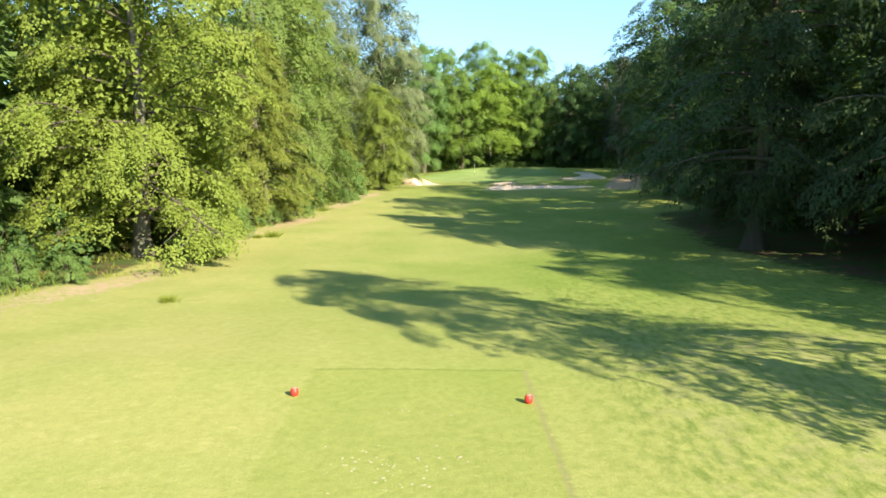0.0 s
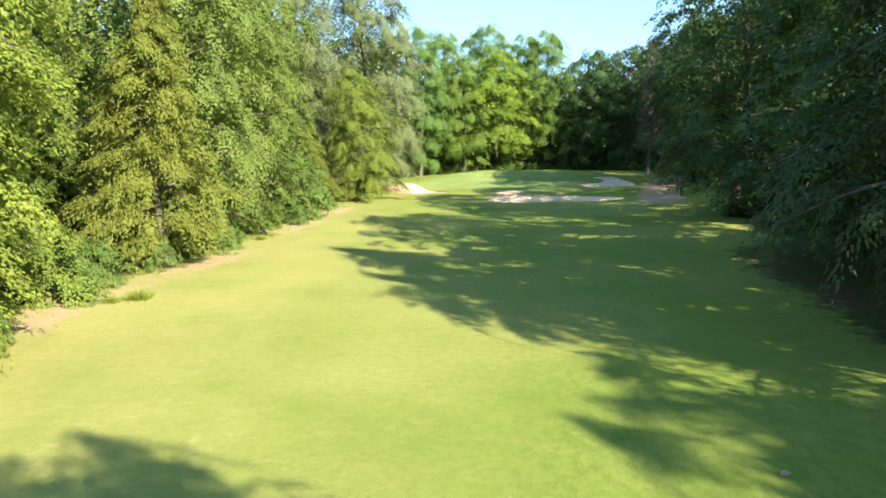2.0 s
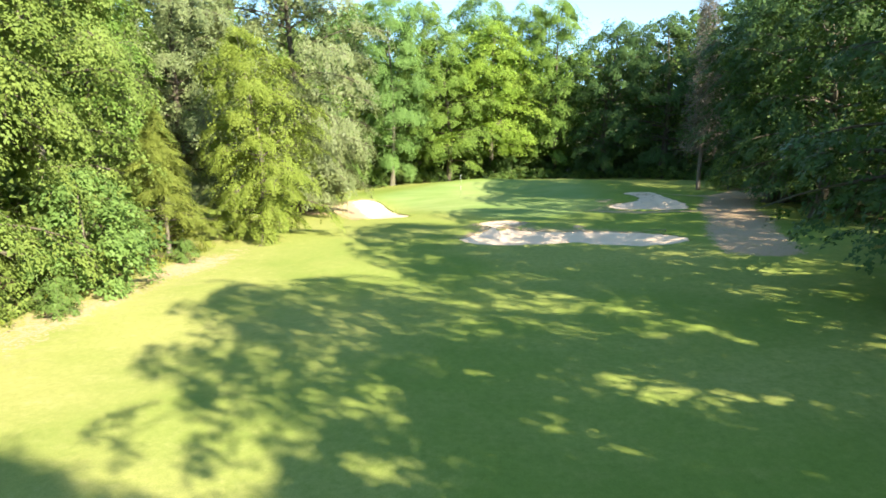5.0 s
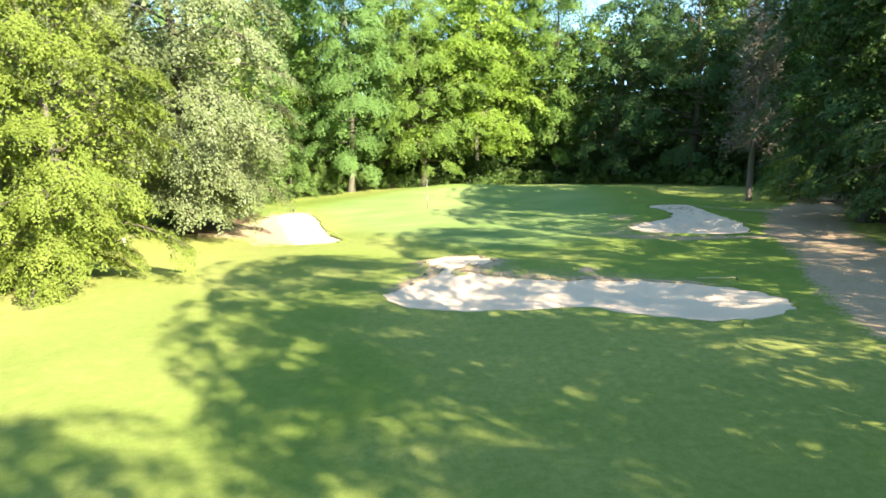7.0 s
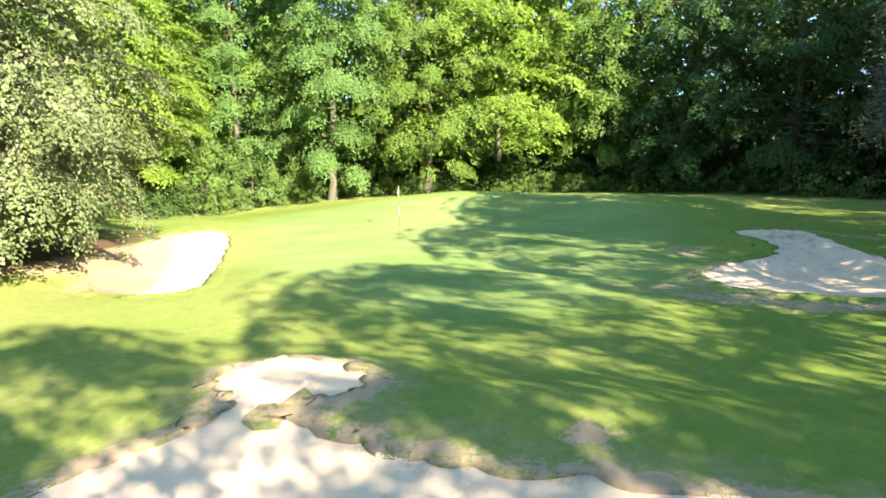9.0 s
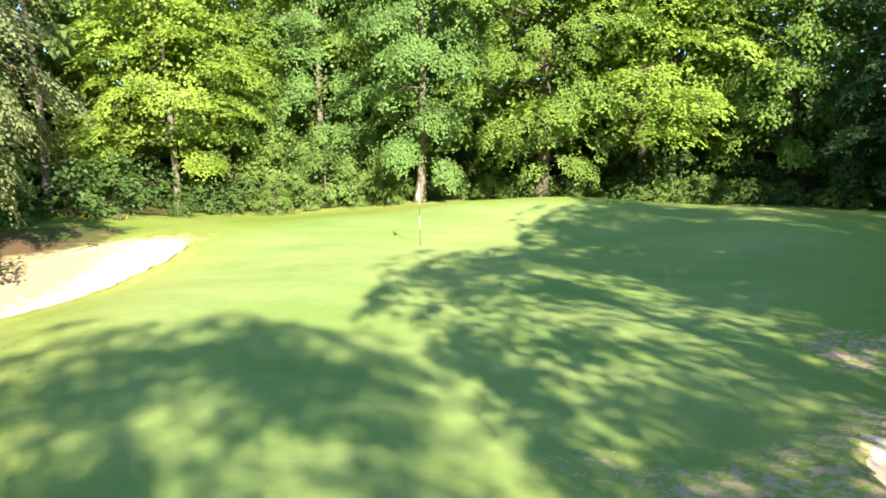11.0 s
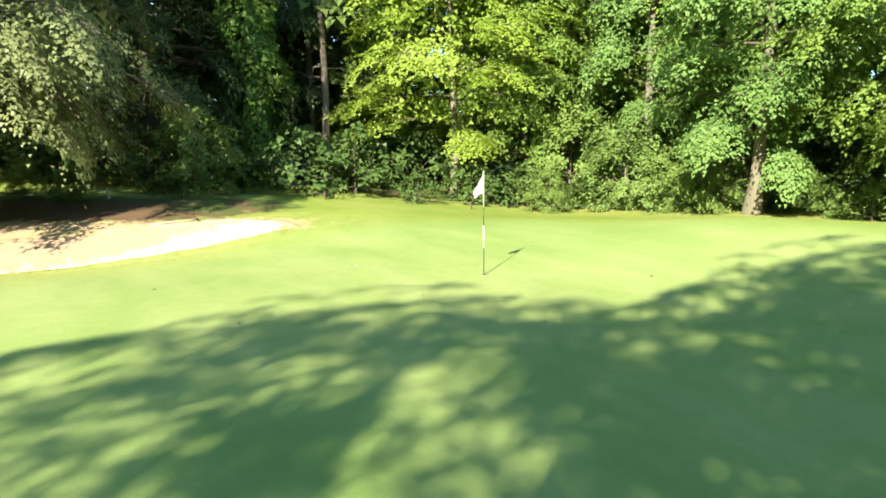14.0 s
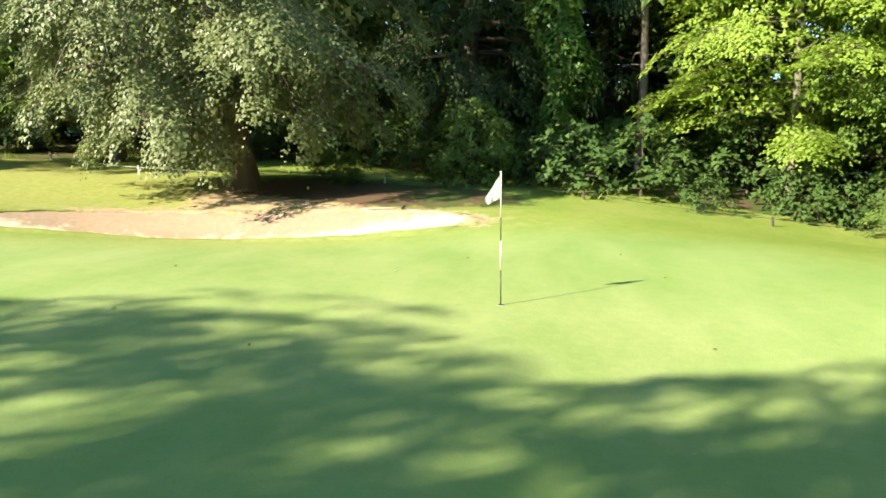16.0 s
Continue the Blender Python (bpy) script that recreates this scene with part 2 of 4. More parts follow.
def closed_curve(points, each=12, rough=0.0):
    """A closed Catmull-Rom loop through the points, with an uneven outline."""
    p = np.array(points, float)
    n = len(p)
    out = []
    for i in range(n):
        a, b, c, d = p[i - 1], p[i], p[(i + 1) % n], p[(i + 2) % n]
        for k in range(each):
            t = k / each
            out.append(0.5 * (2 * b + (c - a) * t + (2 * a - 5 * b + 4 * c - d) * t * t + (3 * b - a - 3 * c + d) * t ** 3))
    out = np.array(out)
    if rough:
        k = np.arange(len(out)) * math.tau / len(out)
        for j, (a, b) in enumerate(((23, 1.0), (37, 0.8), (61, 0.6))):
            out += rough * b * np.column_stack([np.sin(a * k + j), np.cos((a + 4) * k + 2 * j)])
    return out


def inside_distance(loop, x, y):
    """Distance to the loop, positive inside it."""
    x, y = np.asarray(x, float), np.asarray(y, float)
    best, inside = np.full(x.shape, 1e9), np.zeros(x.shape, bool)
    for (ax, ay), (bx, by) in zip(loop, np.roll(loop, -1, 0)):
        dx, dy = bx - ax, by - ay
        t = np.clip(((x - ax) * dx + (y - ay) * dy) / (dx * dx + dy * dy + 1e-12), 0, 1)
        best = np.minimum(best, (x - ax - t * dx) ** 2 + (y - ay - t * dy) ** 2)
        if abs(dy) > 1e-12:
            inside ^= ((ay > y) != (by > y)) & (x < ax + (y - ay) * dx / dy)
    return np.where(inside, 1, -1) * np.sqrt(best)


def band_distance(line, x, y):
    best = np.full(np.shape(x), 1e9)
    for (ax, ay), (bx, by) in zip(line[:-1], line[1:]):
        dx, dy = bx - ax, by - ay
        t = np.clip(((x - ax) * dx + (y - ay) * dy) / (dx * dx + dy * dy), 0, 1)
        best = np.minimum(best, np.hypot(x - ax - t * dx, y - ay - t * dy))
    return best


def link(name, mesh, material, parent=None, label="", flat=False):
    ob = new(name, mesh)
    mesh.materials.append(material)
    if not flat:
        mesh.polygons.foreach_set("use_smooth", np.ones(len(mesh.polygons), bool))
    ob.parent = parent
    return tagged(ob, label) if label else ob


def quick_mesh(name, verts, faces):
    """A mesh out of an array of corners and an array of equal-sided faces."""
    verts, faces = np.asarray(verts, np.float32), np.asarray(faces, np.int32)
    me = bpy.data.meshes.new(name)
    me.vertices.add(len(verts))
    me.vertices.foreach_set("co", verts.ravel())
    me.loops.add(faces.size)
    me.loops.foreach_set("vertex_index", faces.ravel())
    me.polygons.add(len(faces))
    me.polygons.foreach_set("loop_start", np.arange(0, faces.size, faces.shape[1], dtype=np.int32))
    me.update(calc_edges=True)
    return me


def part(name, bm, material, parent=None, label="", flat=True):
    me = bpy.data.meshes.new(name)
    bm.to_mesh(me)
    bm.free()
    return link(name, me, material, parent, label, flat)


def tubes(lines, sides=6):
    """Corners and faces of tapered tubes along lines of (x, y, z, radius)."""
    verts, faces, at = [], [], 0
    ring = np.linspace(0, 2 * np.pi, sides, endpoint=False)
    for ln in lines:
        ln = np.asarray(ln, float)
        along = np.gradient(ln[:, :3], axis=0)
        along /= np.linalg.norm(along, axis=1, keepdims=True) + 1e-9
        ref = np.where(np.abs(along[:, 2:3]) > 0.9, [[1.0, 0, 0]], [[0, 0, 1.0]])
        u = np.cross(along, ref)
        u /= np.linalg.norm(u, axis=1, keepdims=True) + 1e-9
        v = np.cross(along, u)
        r = ln[:, 3][:, None, None]
        pts = ln[:, None, :3] + r * (np.cos(ring)[None, :, None] * u[:, None] + np.sin(ring)[None, :, None] * v[:, None])
        verts.append(pts.reshape(-1, 3))
        k = np.arange(sides)
        for i in range(len(ln) - 1):
            a, b = at + i * sides, at + (i + 1) * sides
            faces.append(np.stack([a + k, a + (k + 1) % sides, b + (k + 1) % sides, b + k], 1))
        at += len(ln) * sides
    return np.concatenate(verts), np.concatenate(faces)


def unit(a):
    return a / (np.linalg.norm(a, axis=-1, keepdims=True) + 1e-9)


def leaf_mesh(name, at, out, normal, length, width, tint):
    """Pointed three-cornered leaves."""
    out = unit(out)
    side = unit(np.cross(normal, out))
    up = np.cross(out, side)
    length, width = length[:, None], width[:, None]
    low = at + out * length * 0.12
    v = np.stack([low + side * width * 0.5, at + out * length + up * width * 0.1, low - side * width * 0.5], 1)
    me = quick_mesh(name, v.reshape(-1, 3), np.arange(len(at) * 3).reshape(-1, 3))
    me.attributes.new("tint", "FLOAT", "FACE").data.foreach_set("value", tint.astype(np.float32))
    return me


# ---- lie of the land ----
BUNKER_FRONT = closed_curve([(5.1, 86.1), (6.4, 84.5), (9.3, 84.0), (11.6, 84.2), (13.9, 82.5), (15.2, 81.9), (16.5, 82.0), (17.8, 83.3), (17.9, 85.0), (17.2, 86.2), (15.8, 87.3), (13.2, 87.8), (11.3, 88.1),
                             (10.0, 88.45), (8.9, 88.95), (8.05, 89.4), (7.85, 89.75), (8.5, 89.9), (9.1, 90.2), (8.9, 90.9), (8.2, 91.6), (7.1, 92.0), (6.3, 91.3), (6.45, 90.4), (6.95, 89.9), (6.95, 89.45), (6.4, 88.7), (5.7, 87.7)], rough=0.05)
BUNKER_LEFT = closed_curve([(1.1, 101.0), (-0.3, 105.2), (-1.5, 109.0), (-2.5, 111.9), (-3.8, 113.2), (-5.2, 112.4), (-5.5, 109.8), (-5.0, 106.8), (-4.3, 103.8), (-2.7, 101.0), (-0.2, 99.8)], rough=0.05)
BUNKER_RIGHT = closed_curve([(17.0, 101.6), (17.3, 99.8), (19.3, 98.5), (21.8, 98.2), (23.0, 100.1), (23.2, 103.0), (22.6, 105.4), (22.1, 107.4), (20.7, 107.9), (19.4, 107.7), (20.2, 105.7), (19.9, 104.4), (18.2, 103.2)], rough=0.05)
GREEN = closed_curve([(4.0, 103.0), (10.5, 97.0), (15.5, 101.5), (17.0, 109.0), (17.5, 118.0), (13.0, 124.0), (6.0, 124.5), (-0.5, 121.0), (-2.4, 115.5), (0.5, 108.5)])
PATH = [(20.3, 80.0), (21.6, 86.0), (23.8, 92.0), (25.0, 98.0), (28.0, 105.0), (34.0, 113.0), (44.0, 122.0)]
EDGE_WEST = [(-17, -60), (-17.5, 20), (-14.5, 31), (-14.8, 45), (-12.0, 56), (-11.0, 70), (-9.5, 84), (-14, 92), (-22, 97), (-18, 108), (-11.5, 116), (-11, 122), (-11, 130), (-4, 134)]
EDGE_EAST = [(-4, 134), (4, 134), (13, 136), (24, 132), (31, 124), (33, 116), (31, 104), (30, 92), (28, 82), (24, 74), (21, 64), (20.5, 52), (20.5, 40), (20, 30), (21, 18), (24, 0), (26, -60)]
OPEN = np.array(EDGE_WEST + EDGE_EAST)


def bump(x, y, cx, cy, sx, sy, h):
    return h * np.exp(-((x - cx) / sx) ** 2 - ((y - cy) / sy) ** 2)


def lie(x, y):
    """Height of the turf before the bunkers are cut."""
    x, y = np.asarray(x, float), np.asarray(y, float)
    z = np.interp(y, [-40, 0, 16, 24, 40, 60, 85, 100, 115, 140, 200], [0.9, 0.9, 0.9, 0.55, 0.2, 0.35, 0.6, 0.7, 0.95, 1.1, 1.4])
    z = z + 0.03 * np.clip(x - 8, 0, 22) * smooth(15, 40, y)
    z = z + bump(x, y, 7, 126, 9, 5.5, 0.95) + bump(x, y, 18, 122, 6, 6, 0.6) + bump(x, y, -5, 118, 5, 5, 0.1)
    z = z + bump(x, y, 7.6, 91.2, 2.4, 1.8, 0.45) + bump(x, y, 12.5, 90.0, 4.0, 1.6, 0.4) + bump(x, y, 20.5, 108.0, 4, 3.5, 0.45)
    z = z - bump(x, y, -2.5, 105.5, 4.5, 7.5, 0.66) - bump(x, y, -9.5, 127, 8, 7, 0.75)
    far = smooth(60, 200, np.hypot(x - 5, y - 60))
    fall = -0.0647 * (np.clip(y, -30, 150) - 60)
    return fall + z * (1 - far) + far * 1.0 + 0.05 * np.sin(x * 0.41 + 1.3) * np.sin(y * 0.33) + 0.03 * np.sin(x * 0.9 + y * 0.6)


def sunk(inset, depth):
    return depth * smooth(0.0, 1.7, inset)


BUNKERS = ((BUNKER_FRONT, 0.42), (BUNKER_LEFT, 0.3), (BUNKER_RIGHT, 0.3))


def ground_z(x, y):
    z = lie(x, y)
    for loop, depth in BUNKERS:
        near = (np.abs(np.asarray(x) - loop[:, 0].mean()) < 12) & (np.abs(np.asarray(y) - loop[:, 1].mean()) < 12)
        if np.any(near):
            d = np.where(near, inside_distance(loop, x, y), -9.0)
            z = z - sunk(d, depth) - 0.25 * smooth(0.1, 0.6, d)
    return z


def spaced(lo, hi, step, reach, grow=1.22):
    core = list(np.arange(lo, hi + step / 2, step))
    s, a, b = step, lo, hi
    low, high = [], []
    while b < reach:
        s *= grow
        a, b = a - s, b + s
        low.append(a), high.append(b)
    return np.array(low[::-1] + core + high)


def zone_attributes(me, x, y):
    """Where the turf is mown short, dry, worn to earth or covered with fallen leaves and darkened for tree shade."""
    wood = -inside_distance(OPEN, x, y)
    zones = {
        # the last three terms also darken the ground for fir and beech shade
        "litter_and_shade": smooth(-1.2, 1.6, wood) * np.where(y > 112, smooth(1.0, 4.0, wood), 1.0) + 0.8 * (1 - smooth(2.0, 6.0, band_distance([(19.5, 52), (18.0, 37), (19.5, 26), (22, 12)], x, y))) + 0.85 * (1 - smooth(1.5, 5.0, np.hypot(x + 9.8, (y - 107.5) * 0.8))) + 0.75 * (1 - smooth(1.2, 3.8, np.hypot(x + 8.6, (y - 111.5) * 0.7))),
        "earth": np.maximum.reduce([0.66 * (1 - smooth(1.4, 2.9, band_distance(PATH, x, y))),
                                    0.58 * (1 - smooth(0.15, 0.7, band_distance([(20.5, 108.7), (23.0, 107.7), (26.5, 106.6), (30.0, 108.5)], x, y))),
                                    (0.40 + 0.2 * np.sin(y * 0.37 + 1.0) * np.sin(y * 0.13)) * (1 - smooth(0.5, 2.4, np.abs(wood + 1.7))) * (x < 0) * (y < 90),
                                    0.56 * (1 - smooth(0.2, 1.2, band_distance([(16.2, 98.9), (18.5, 97.5), (21.8, 97.1), (24.5, 98.2)], x, y))),
                                    0.42 * (1 - smooth(0.2, 1.3, np.abs(inside_distance(BUNKER_RIGHT, x, y)))) * (x < 18.5),
                                    0.6 * (1 - smooth(0.0, 1.8, -inside_distance(BUNKER_LEFT, x, y))) * smooth(-2.2, -3.6, x),
                                    0.56 * (1 - smooth(0.15, 0.85, np.abs(inside_distance(BUNKER_FRONT, x, y)))) * smooth(86.0, 87.2, y),
                                    0.85 * (1 - smooth(0.1, 0.5, np.hypot((x - 12.6) * 0.7, y - 89.1))),
                                    0.47 * (1 - smooth(0.5, 1.3, np.hypot(x - 17.4, (y - 105.4) * 0.75))),
                                    0.38 * (1 - smooth(0.2, 1.1, band_distance([(14.2, 100.2), (15.6, 99.6), (16.6, 101.4)], x, y))),
                                    0.55 * (1 - smooth(2.5, 5.5, np.hypot(x + 7.6, y - 106.5)))]),
        "putting": smooth(-3.5, 2.0, inside_distance(GREEN, x, y)),
        "dry": np.maximum.reduce([0.38 * (1 - smooth(0.5, 4.0, np.abs(wood + 2.6))) * (x < 0) * (y < 92), 0.45 * smooth(-4, 0, wood) * (x > 5),
                                  0.6 * (1 - smooth(0.5, 1.8, np.abs(inside_distance(BUNKER_FRONT, x, y)))) * smooth(85.5, 88, y), 0.4 * (1 - smooth(0.5, 3.0, np.abs(inside_distance(BUNKER_LEFT, x, y) + 1.2))) * (x < -2.5),
                                  0.4 * smooth(2.5, 4.5, x) * (1 - smooth(17, 26, y))]),
    }
    for key, value in zones.items():
        me.attributes.new(key, "FLOAT", "POINT").data.foreach_set("value", value.astype(np.float32))


def build_ground():
    xs, ys = spaced(-17, 32, 0.5, 3000), spaced(2, 136, 0.5, 3000)
    gx, gy = np.meshgrid(xs, ys)
    x, y = gx.ravel(), gy.ravel()
    z = ground_z(x, y)
    nx, ny = len(xs), len(ys)
    i = (np.arange(ny - 1)[:, None] * nx + np.arange(nx - 1)[None]).ravel()
    me = quick_mesh("ground", np.stack([x, y, z], 1), np.stack([i, i + 1, i + 1 + nx, i + nx], 1))
    zone_attributes(me, x, y)
    ob = link("ground", me, GRASS)
    return tagged(ob, "mown grass fairway and green fading into leaf-littered woodland floor", "ground", kind="structure")


def dirt_and_shade_in_sand(loop, x, y):
    """Earth trodden into the sand: thin along every rim, broad on the bank side of the left bunker, where it also
    paints the beech's shade.
    """
    rim = 0.3 * (1 - smooth(0.0, 0.5, inside_distance(loop, x, y)))
    if loop is BUNKER_RIGHT:
        rim = np.maximum(rim, 0.22 + 0.25 * smooth(105, 107, y))
    if loop is BUNKER_FRONT:
        rim = np.maximum(rim, 0.26 * smooth(89.2, 90.2, y))
    if loop is BUNKER_LEFT:
        # bank side: trodden earth, its darkness also standing in for beech shade
        rim = np.maximum(rim, 0.95 * smooth(-1.3, -2.8, x - (1.0 - (y - 101) * 0.36)))
    return rim


def build_bunker(name, loop, depth, label):
    from_edge = 0.55
    lo, hi = loop.min(0), loop.max(0)
    gx, gy = np.meshgrid(np.arange(lo[0], hi[0], from_edge), np.arange(lo[1], hi[1], from_edge))
    gx, gy = gx.ravel(), gy.ravel()
    keep = inside_distance(loop, gx, gy) > 0.25
    pts = [Vector(p) for p in loop] + [Vector(p) for p in np.stack([gx[keep], gy[keep]], 1)]
    n = len(loop)
    co, _, faces, *_ = geometry.delaunay_2d_cdt(pts, [(k, (k + 1) % n) for k in range(n)], [], 1, 1e-4)
    co = np.array([tuple(c) for c in co])
    inset = np.maximum(inside_distance(loop, co[:, 0], co[:, 1]), 0)
    z = lie(co[:, 0], co[:, 1]) + 0.03 - sunk(inset, depth) + 0.03 * np.sin(co[:, 0] * 2.1) * np.sin(co[:, 1] * 1.7) * smooth(0, 1, inset)
    me = quick_mesh("sand", np.column_stack([co, z]), np.array(faces))
    dirt_and_shade = dirt_and_shade_in_sand(loop, co[:, 0], co[:, 1])
    me.attributes.new("earth", "FLOAT", "POINT").data.foreach_set("value", dirt_and_shade.astype(np.float32))
    holder = tagged(new(name), label, "bunker", kind="thing")
    holder.location = (*loop.mean(0), float(lie(*loop.mean(0))))
    sand = link("sand", me, SAND, holder)
    sand.matrix_parent_inverse = Matrix.Translation(-holder.location)
    # turf rolled over the rim
    nxt, prv = np.roll(loop, -1, 0), np.roll(loop, 1, 0)
    t = unit(nxt - prv)
    outward = np.column_stack([t[:, 1], -t[:, 0]])
    if inside_distance(loop, *(loop + outward * 0.05).T).mean() > 0:
        outward = -outward
    k = np.arange(n)
    rise = 0.06 + 0.03 * np.sin(k * 0.31) * np.sin(k * 0.13) + 0.008 * np.sin(k * 2.3)
    rows = []
    for off, h in ((0.55, -0.02), (0.3, 0.6), (0.08, 1.0), (-0.08, 0.55), (-0.04, -0.6)):
        p = loop + outward * (off + 0.03 * np.sin(k * 0.7 + off))[:, None]
        rows.append(np.column_stack([p, lie(p[:, 0], p[:, 1]) + rise * h]))
    v = np.concatenate(rows)
    f = np.concatenate([np.stack([i * n + k, i * n + (k + 1) % n, (i + 1) * n + (k + 1) % n, (i + 1) * n + k], 1) for i in range(4)])
    rim = quick_mesh("turf_lip", v, f)
    zone_attributes(rim, v[:, 0], v[:, 1])
    lip = link("turf_lip", rim, GRASS, holder)
    lip.matrix_parent_inverse = Matrix.Translation(-holder.location)
    return holder


# ---- trees and shrubs ----
def profile(kind, u):
    if kind == "cone":
        return (1 - u) ** 0.85 * (0.35 + 0.65 * smooth(0, 0.12, u)) + 0.03
    if kind == "blunt":
        return np.clip(1 - u ** 2.0, 0, 1) ** 0.75 * (0.6 + 0.4 * smooth(0, 0.15, u)) + 0.03
    if kind == "skirt":
        return np.sqrt(np.clip(1 - u ** 3.2, 0, 1)) * (0.8 + 0.2 * smooth(0, 0.3, u))
    if kind == "dome":
        return np.sqrt(np.clip(1 - (np.abs(u - 0.42) / 0.6) ** 2.3, 0.02, 1))
    return np.sqrt(np.clip(1 - (np.abs(u - 0.48) / 0.56) ** 2.8, 0.02, 1))


def grow(seed, height, radius, low, kind, limbs, sprays, leaves, leaf, pad=(0.9, 0.6), lift=(0.0, 55.0), droop=0.25, drape=35.0, spread=0.75, flat=0.12, trunk=0.32, lean=0.0, inner=0.35,
         slim=0.85, gaps=0.0, ragged=0.15, clear=0.0, filling=4500, crowd=1.0, dome=0.3, tips=0.5, stems=True, hull=0, hull_from=0.55, hull_in=0.75, uneven=(0.74, 1.12), curtains=()):
    """One tree: the lines of its trunk and limbs, and its leaves, which lie in pads like shingles along the limbs."""
    r = np.random.default_rng(seed)
    bend = r.normal(0, 0.25, 2) * height / 18
    zs = np.linspace(-0.3, height * 0.97, 14)
    q = zs / height
    core = np.column_stack([bend[0] * np.sin(q * 4.0) + lean * q * height, bend[1] * np.sin(q * 3.1 + 1) - bend[1] * np.sin(1), zs,
                            trunk * (1 - q * 0.93) * (1 + 0.7 * np.exp(-np.maximum(zs, 0) / 0.45))])
    lines, twigs = [core], []
    at, out, nor, tone = [], [], [], []

    def spray(c, d, s, side, t):
        """One pad of leaves at c that reaches along d, turned aside by side (-1 to 1)."""
        o = unit(d * 0.9 + s * side * 0.9)
        tip = radians(drape + r.normal(0, 12)) * (0.55 + 0.45 * t)
        o = o * math.cos(tip) - np.array([0, 0, math.sin(tip)])
        sd = unit(np.cross(o, [0, 0, 1.0]))
        upv = np.cross(sd, o)
        grown = r.uniform(0.65, 1.35)
        m = max(3, int(leaves * grown ** 2 * r.uniform(0.85, 1.15)))
        ang = r.uniform(0, 2 * np.pi, m)
        lobe = 1 + 0.22 * np.sin(3 * ang + r.uniform(0, 6)) + 0.16 * np.sin(5 * ang + r.uniform(0, 6)) + 0.1 * np.sin(9 * ang + r.uniform(0, 6))
        rad = np.sqrt(r.uniform(0, 1, m)) * grown * lobe * (1 + 0.08 * r.normal(0, 1, m))
        a, b, w = np.cos(ang) * rad * pad[0], np.sin(ang) * rad * pad[1], r.normal(0, flat * 0.6, m)
        at.append(c + a[:, None] * o + b[:, None] * sd + (w - dome * (b * b / pad[1] + np.maximum(a, 0) ** 2 / pad[0] * 0.8))[:, None] * upv)
        hang = (2 * dome * (np.maximum(a, 0) / pad[0] * 0.8 + np.abs(b) / pad[1]))[:, None] * upv
        out.append(o * 0.8 + (sd * b[:, None] / pad[1] + o * a[:, None] / pad[0]) * 0.6 - hang * 0.6 + r.normal(0, 0.24, (m, 3)))
        nor.append(upv + sd * (b / pad[1] * 2 * dome)[:, None] + r.normal(0, ragged, (m, 3)))
        tone.append(np.full(m, r.normal(0, 0.15)))

    for i in range(limbs):
        u = ((i + r.uniform(0.1, 0.9)) / limbs) ** crowd
        az = i * 2.399963 + r.normal(0, 0.35)
        reach = radius * float(profile(kind, u)) * r.uniform(*uneven) * (1 + 0.16 * math.sin(3 * az + seed) + 0.10 * math.sin(5 * az + 2 * seed))
        rise = math.tan(radians(lift[0] + (lift[1] - lift[0]) * u + r.normal(0, 6)))
        z_tip = low + u * (height - low)
        z0 = max(min(z_tip - reach * rise * 0.8, height * 0.93), low * 0.5 + 0.2, clear)
        base = np.array([np.interp(z0, zs, core[:, 0]), np.interp(z0, zs, core[:, 1]), z0])
        d = np.array([math.cos(az), math.sin(az), 0.0])
        s = np.array([-math.sin(az), math.cos(az), 0.0])
        k = np.linspace(0, 1, 7)[:, None]
        way = base + d * reach * k + np.array([0, 0, 1.0]) * ((z_tip - z0) * (1.5 * k - 0.5 * k ** 2) - droop * reach * k ** 3 * 0.8) + s * reach * 0.12 * np.sin(k * 3 + i)
        lines.append(np.column_stack([way, trunk * (0.07 + 0.22 * (1 - u)) * (1 - 0.92 * k[:, 0]) + 0.008]))
        for _ in range(sprays):
            t = inner + (1.03 - inner) * r.uniform() ** tips
            fan = spread * reach * (0.25 + 0.55 * t) * (1.15 - 0.6 * t) * r.normal(0, 0.55)
            stem = np.array([np.interp(t - 0.12, k[:, 0], way[:, a]) for a in range(3)])
            c = np.array([np.interp(t, k[:, 0], way[:, a]) for a in range(3)]) + s * fan - np.array([0, 0, 1]) * abs(fan) * 0.3 + r.normal(0, 0.16, 3) * pad[0]
            if gaps and noise.noise(Vector(c * 0.48) + Vector((seed, 0, 0))) < gaps - 0.5:
                continue
            if stems:
                twigs.append(np.column_stack([np.stack([stem, (stem + c) / 2 + r.normal(0, 0.05, 3), c]), [0.022, 0.016, 0.007]]))
            spray(c, d, s, float(np.clip(fan / (reach * 0.5 + 0.1), -1, 1)), t)
    # sprays that round off the top of the crown
    for i in range(hull):
        u, az = 1 - (1 - hull_from) * r.uniform() ** 1.2, r.uniform(0, 2 * np.pi)
        away = radius * float(profile(kind, u)) * (r.uniform(hull_in, 1.0) if u < 0.9 else math.sqrt(r.uniform(0, 1)))
        z = low + u * (height - low) + r.normal(0, 0.25)
        d, s = np.array([math.cos(az), math.sin(az), 0.0]), np.array([-math.sin(az), math.cos(az), 0.0])
        spray(np.array([np.interp(z, zs, core[:, 0]), np.interp(z, zs, core[:, 1]), z]) + d * away, d, s, r.uniform(-0.4, 0.4), 0.2 + 0.8 * away / radius)
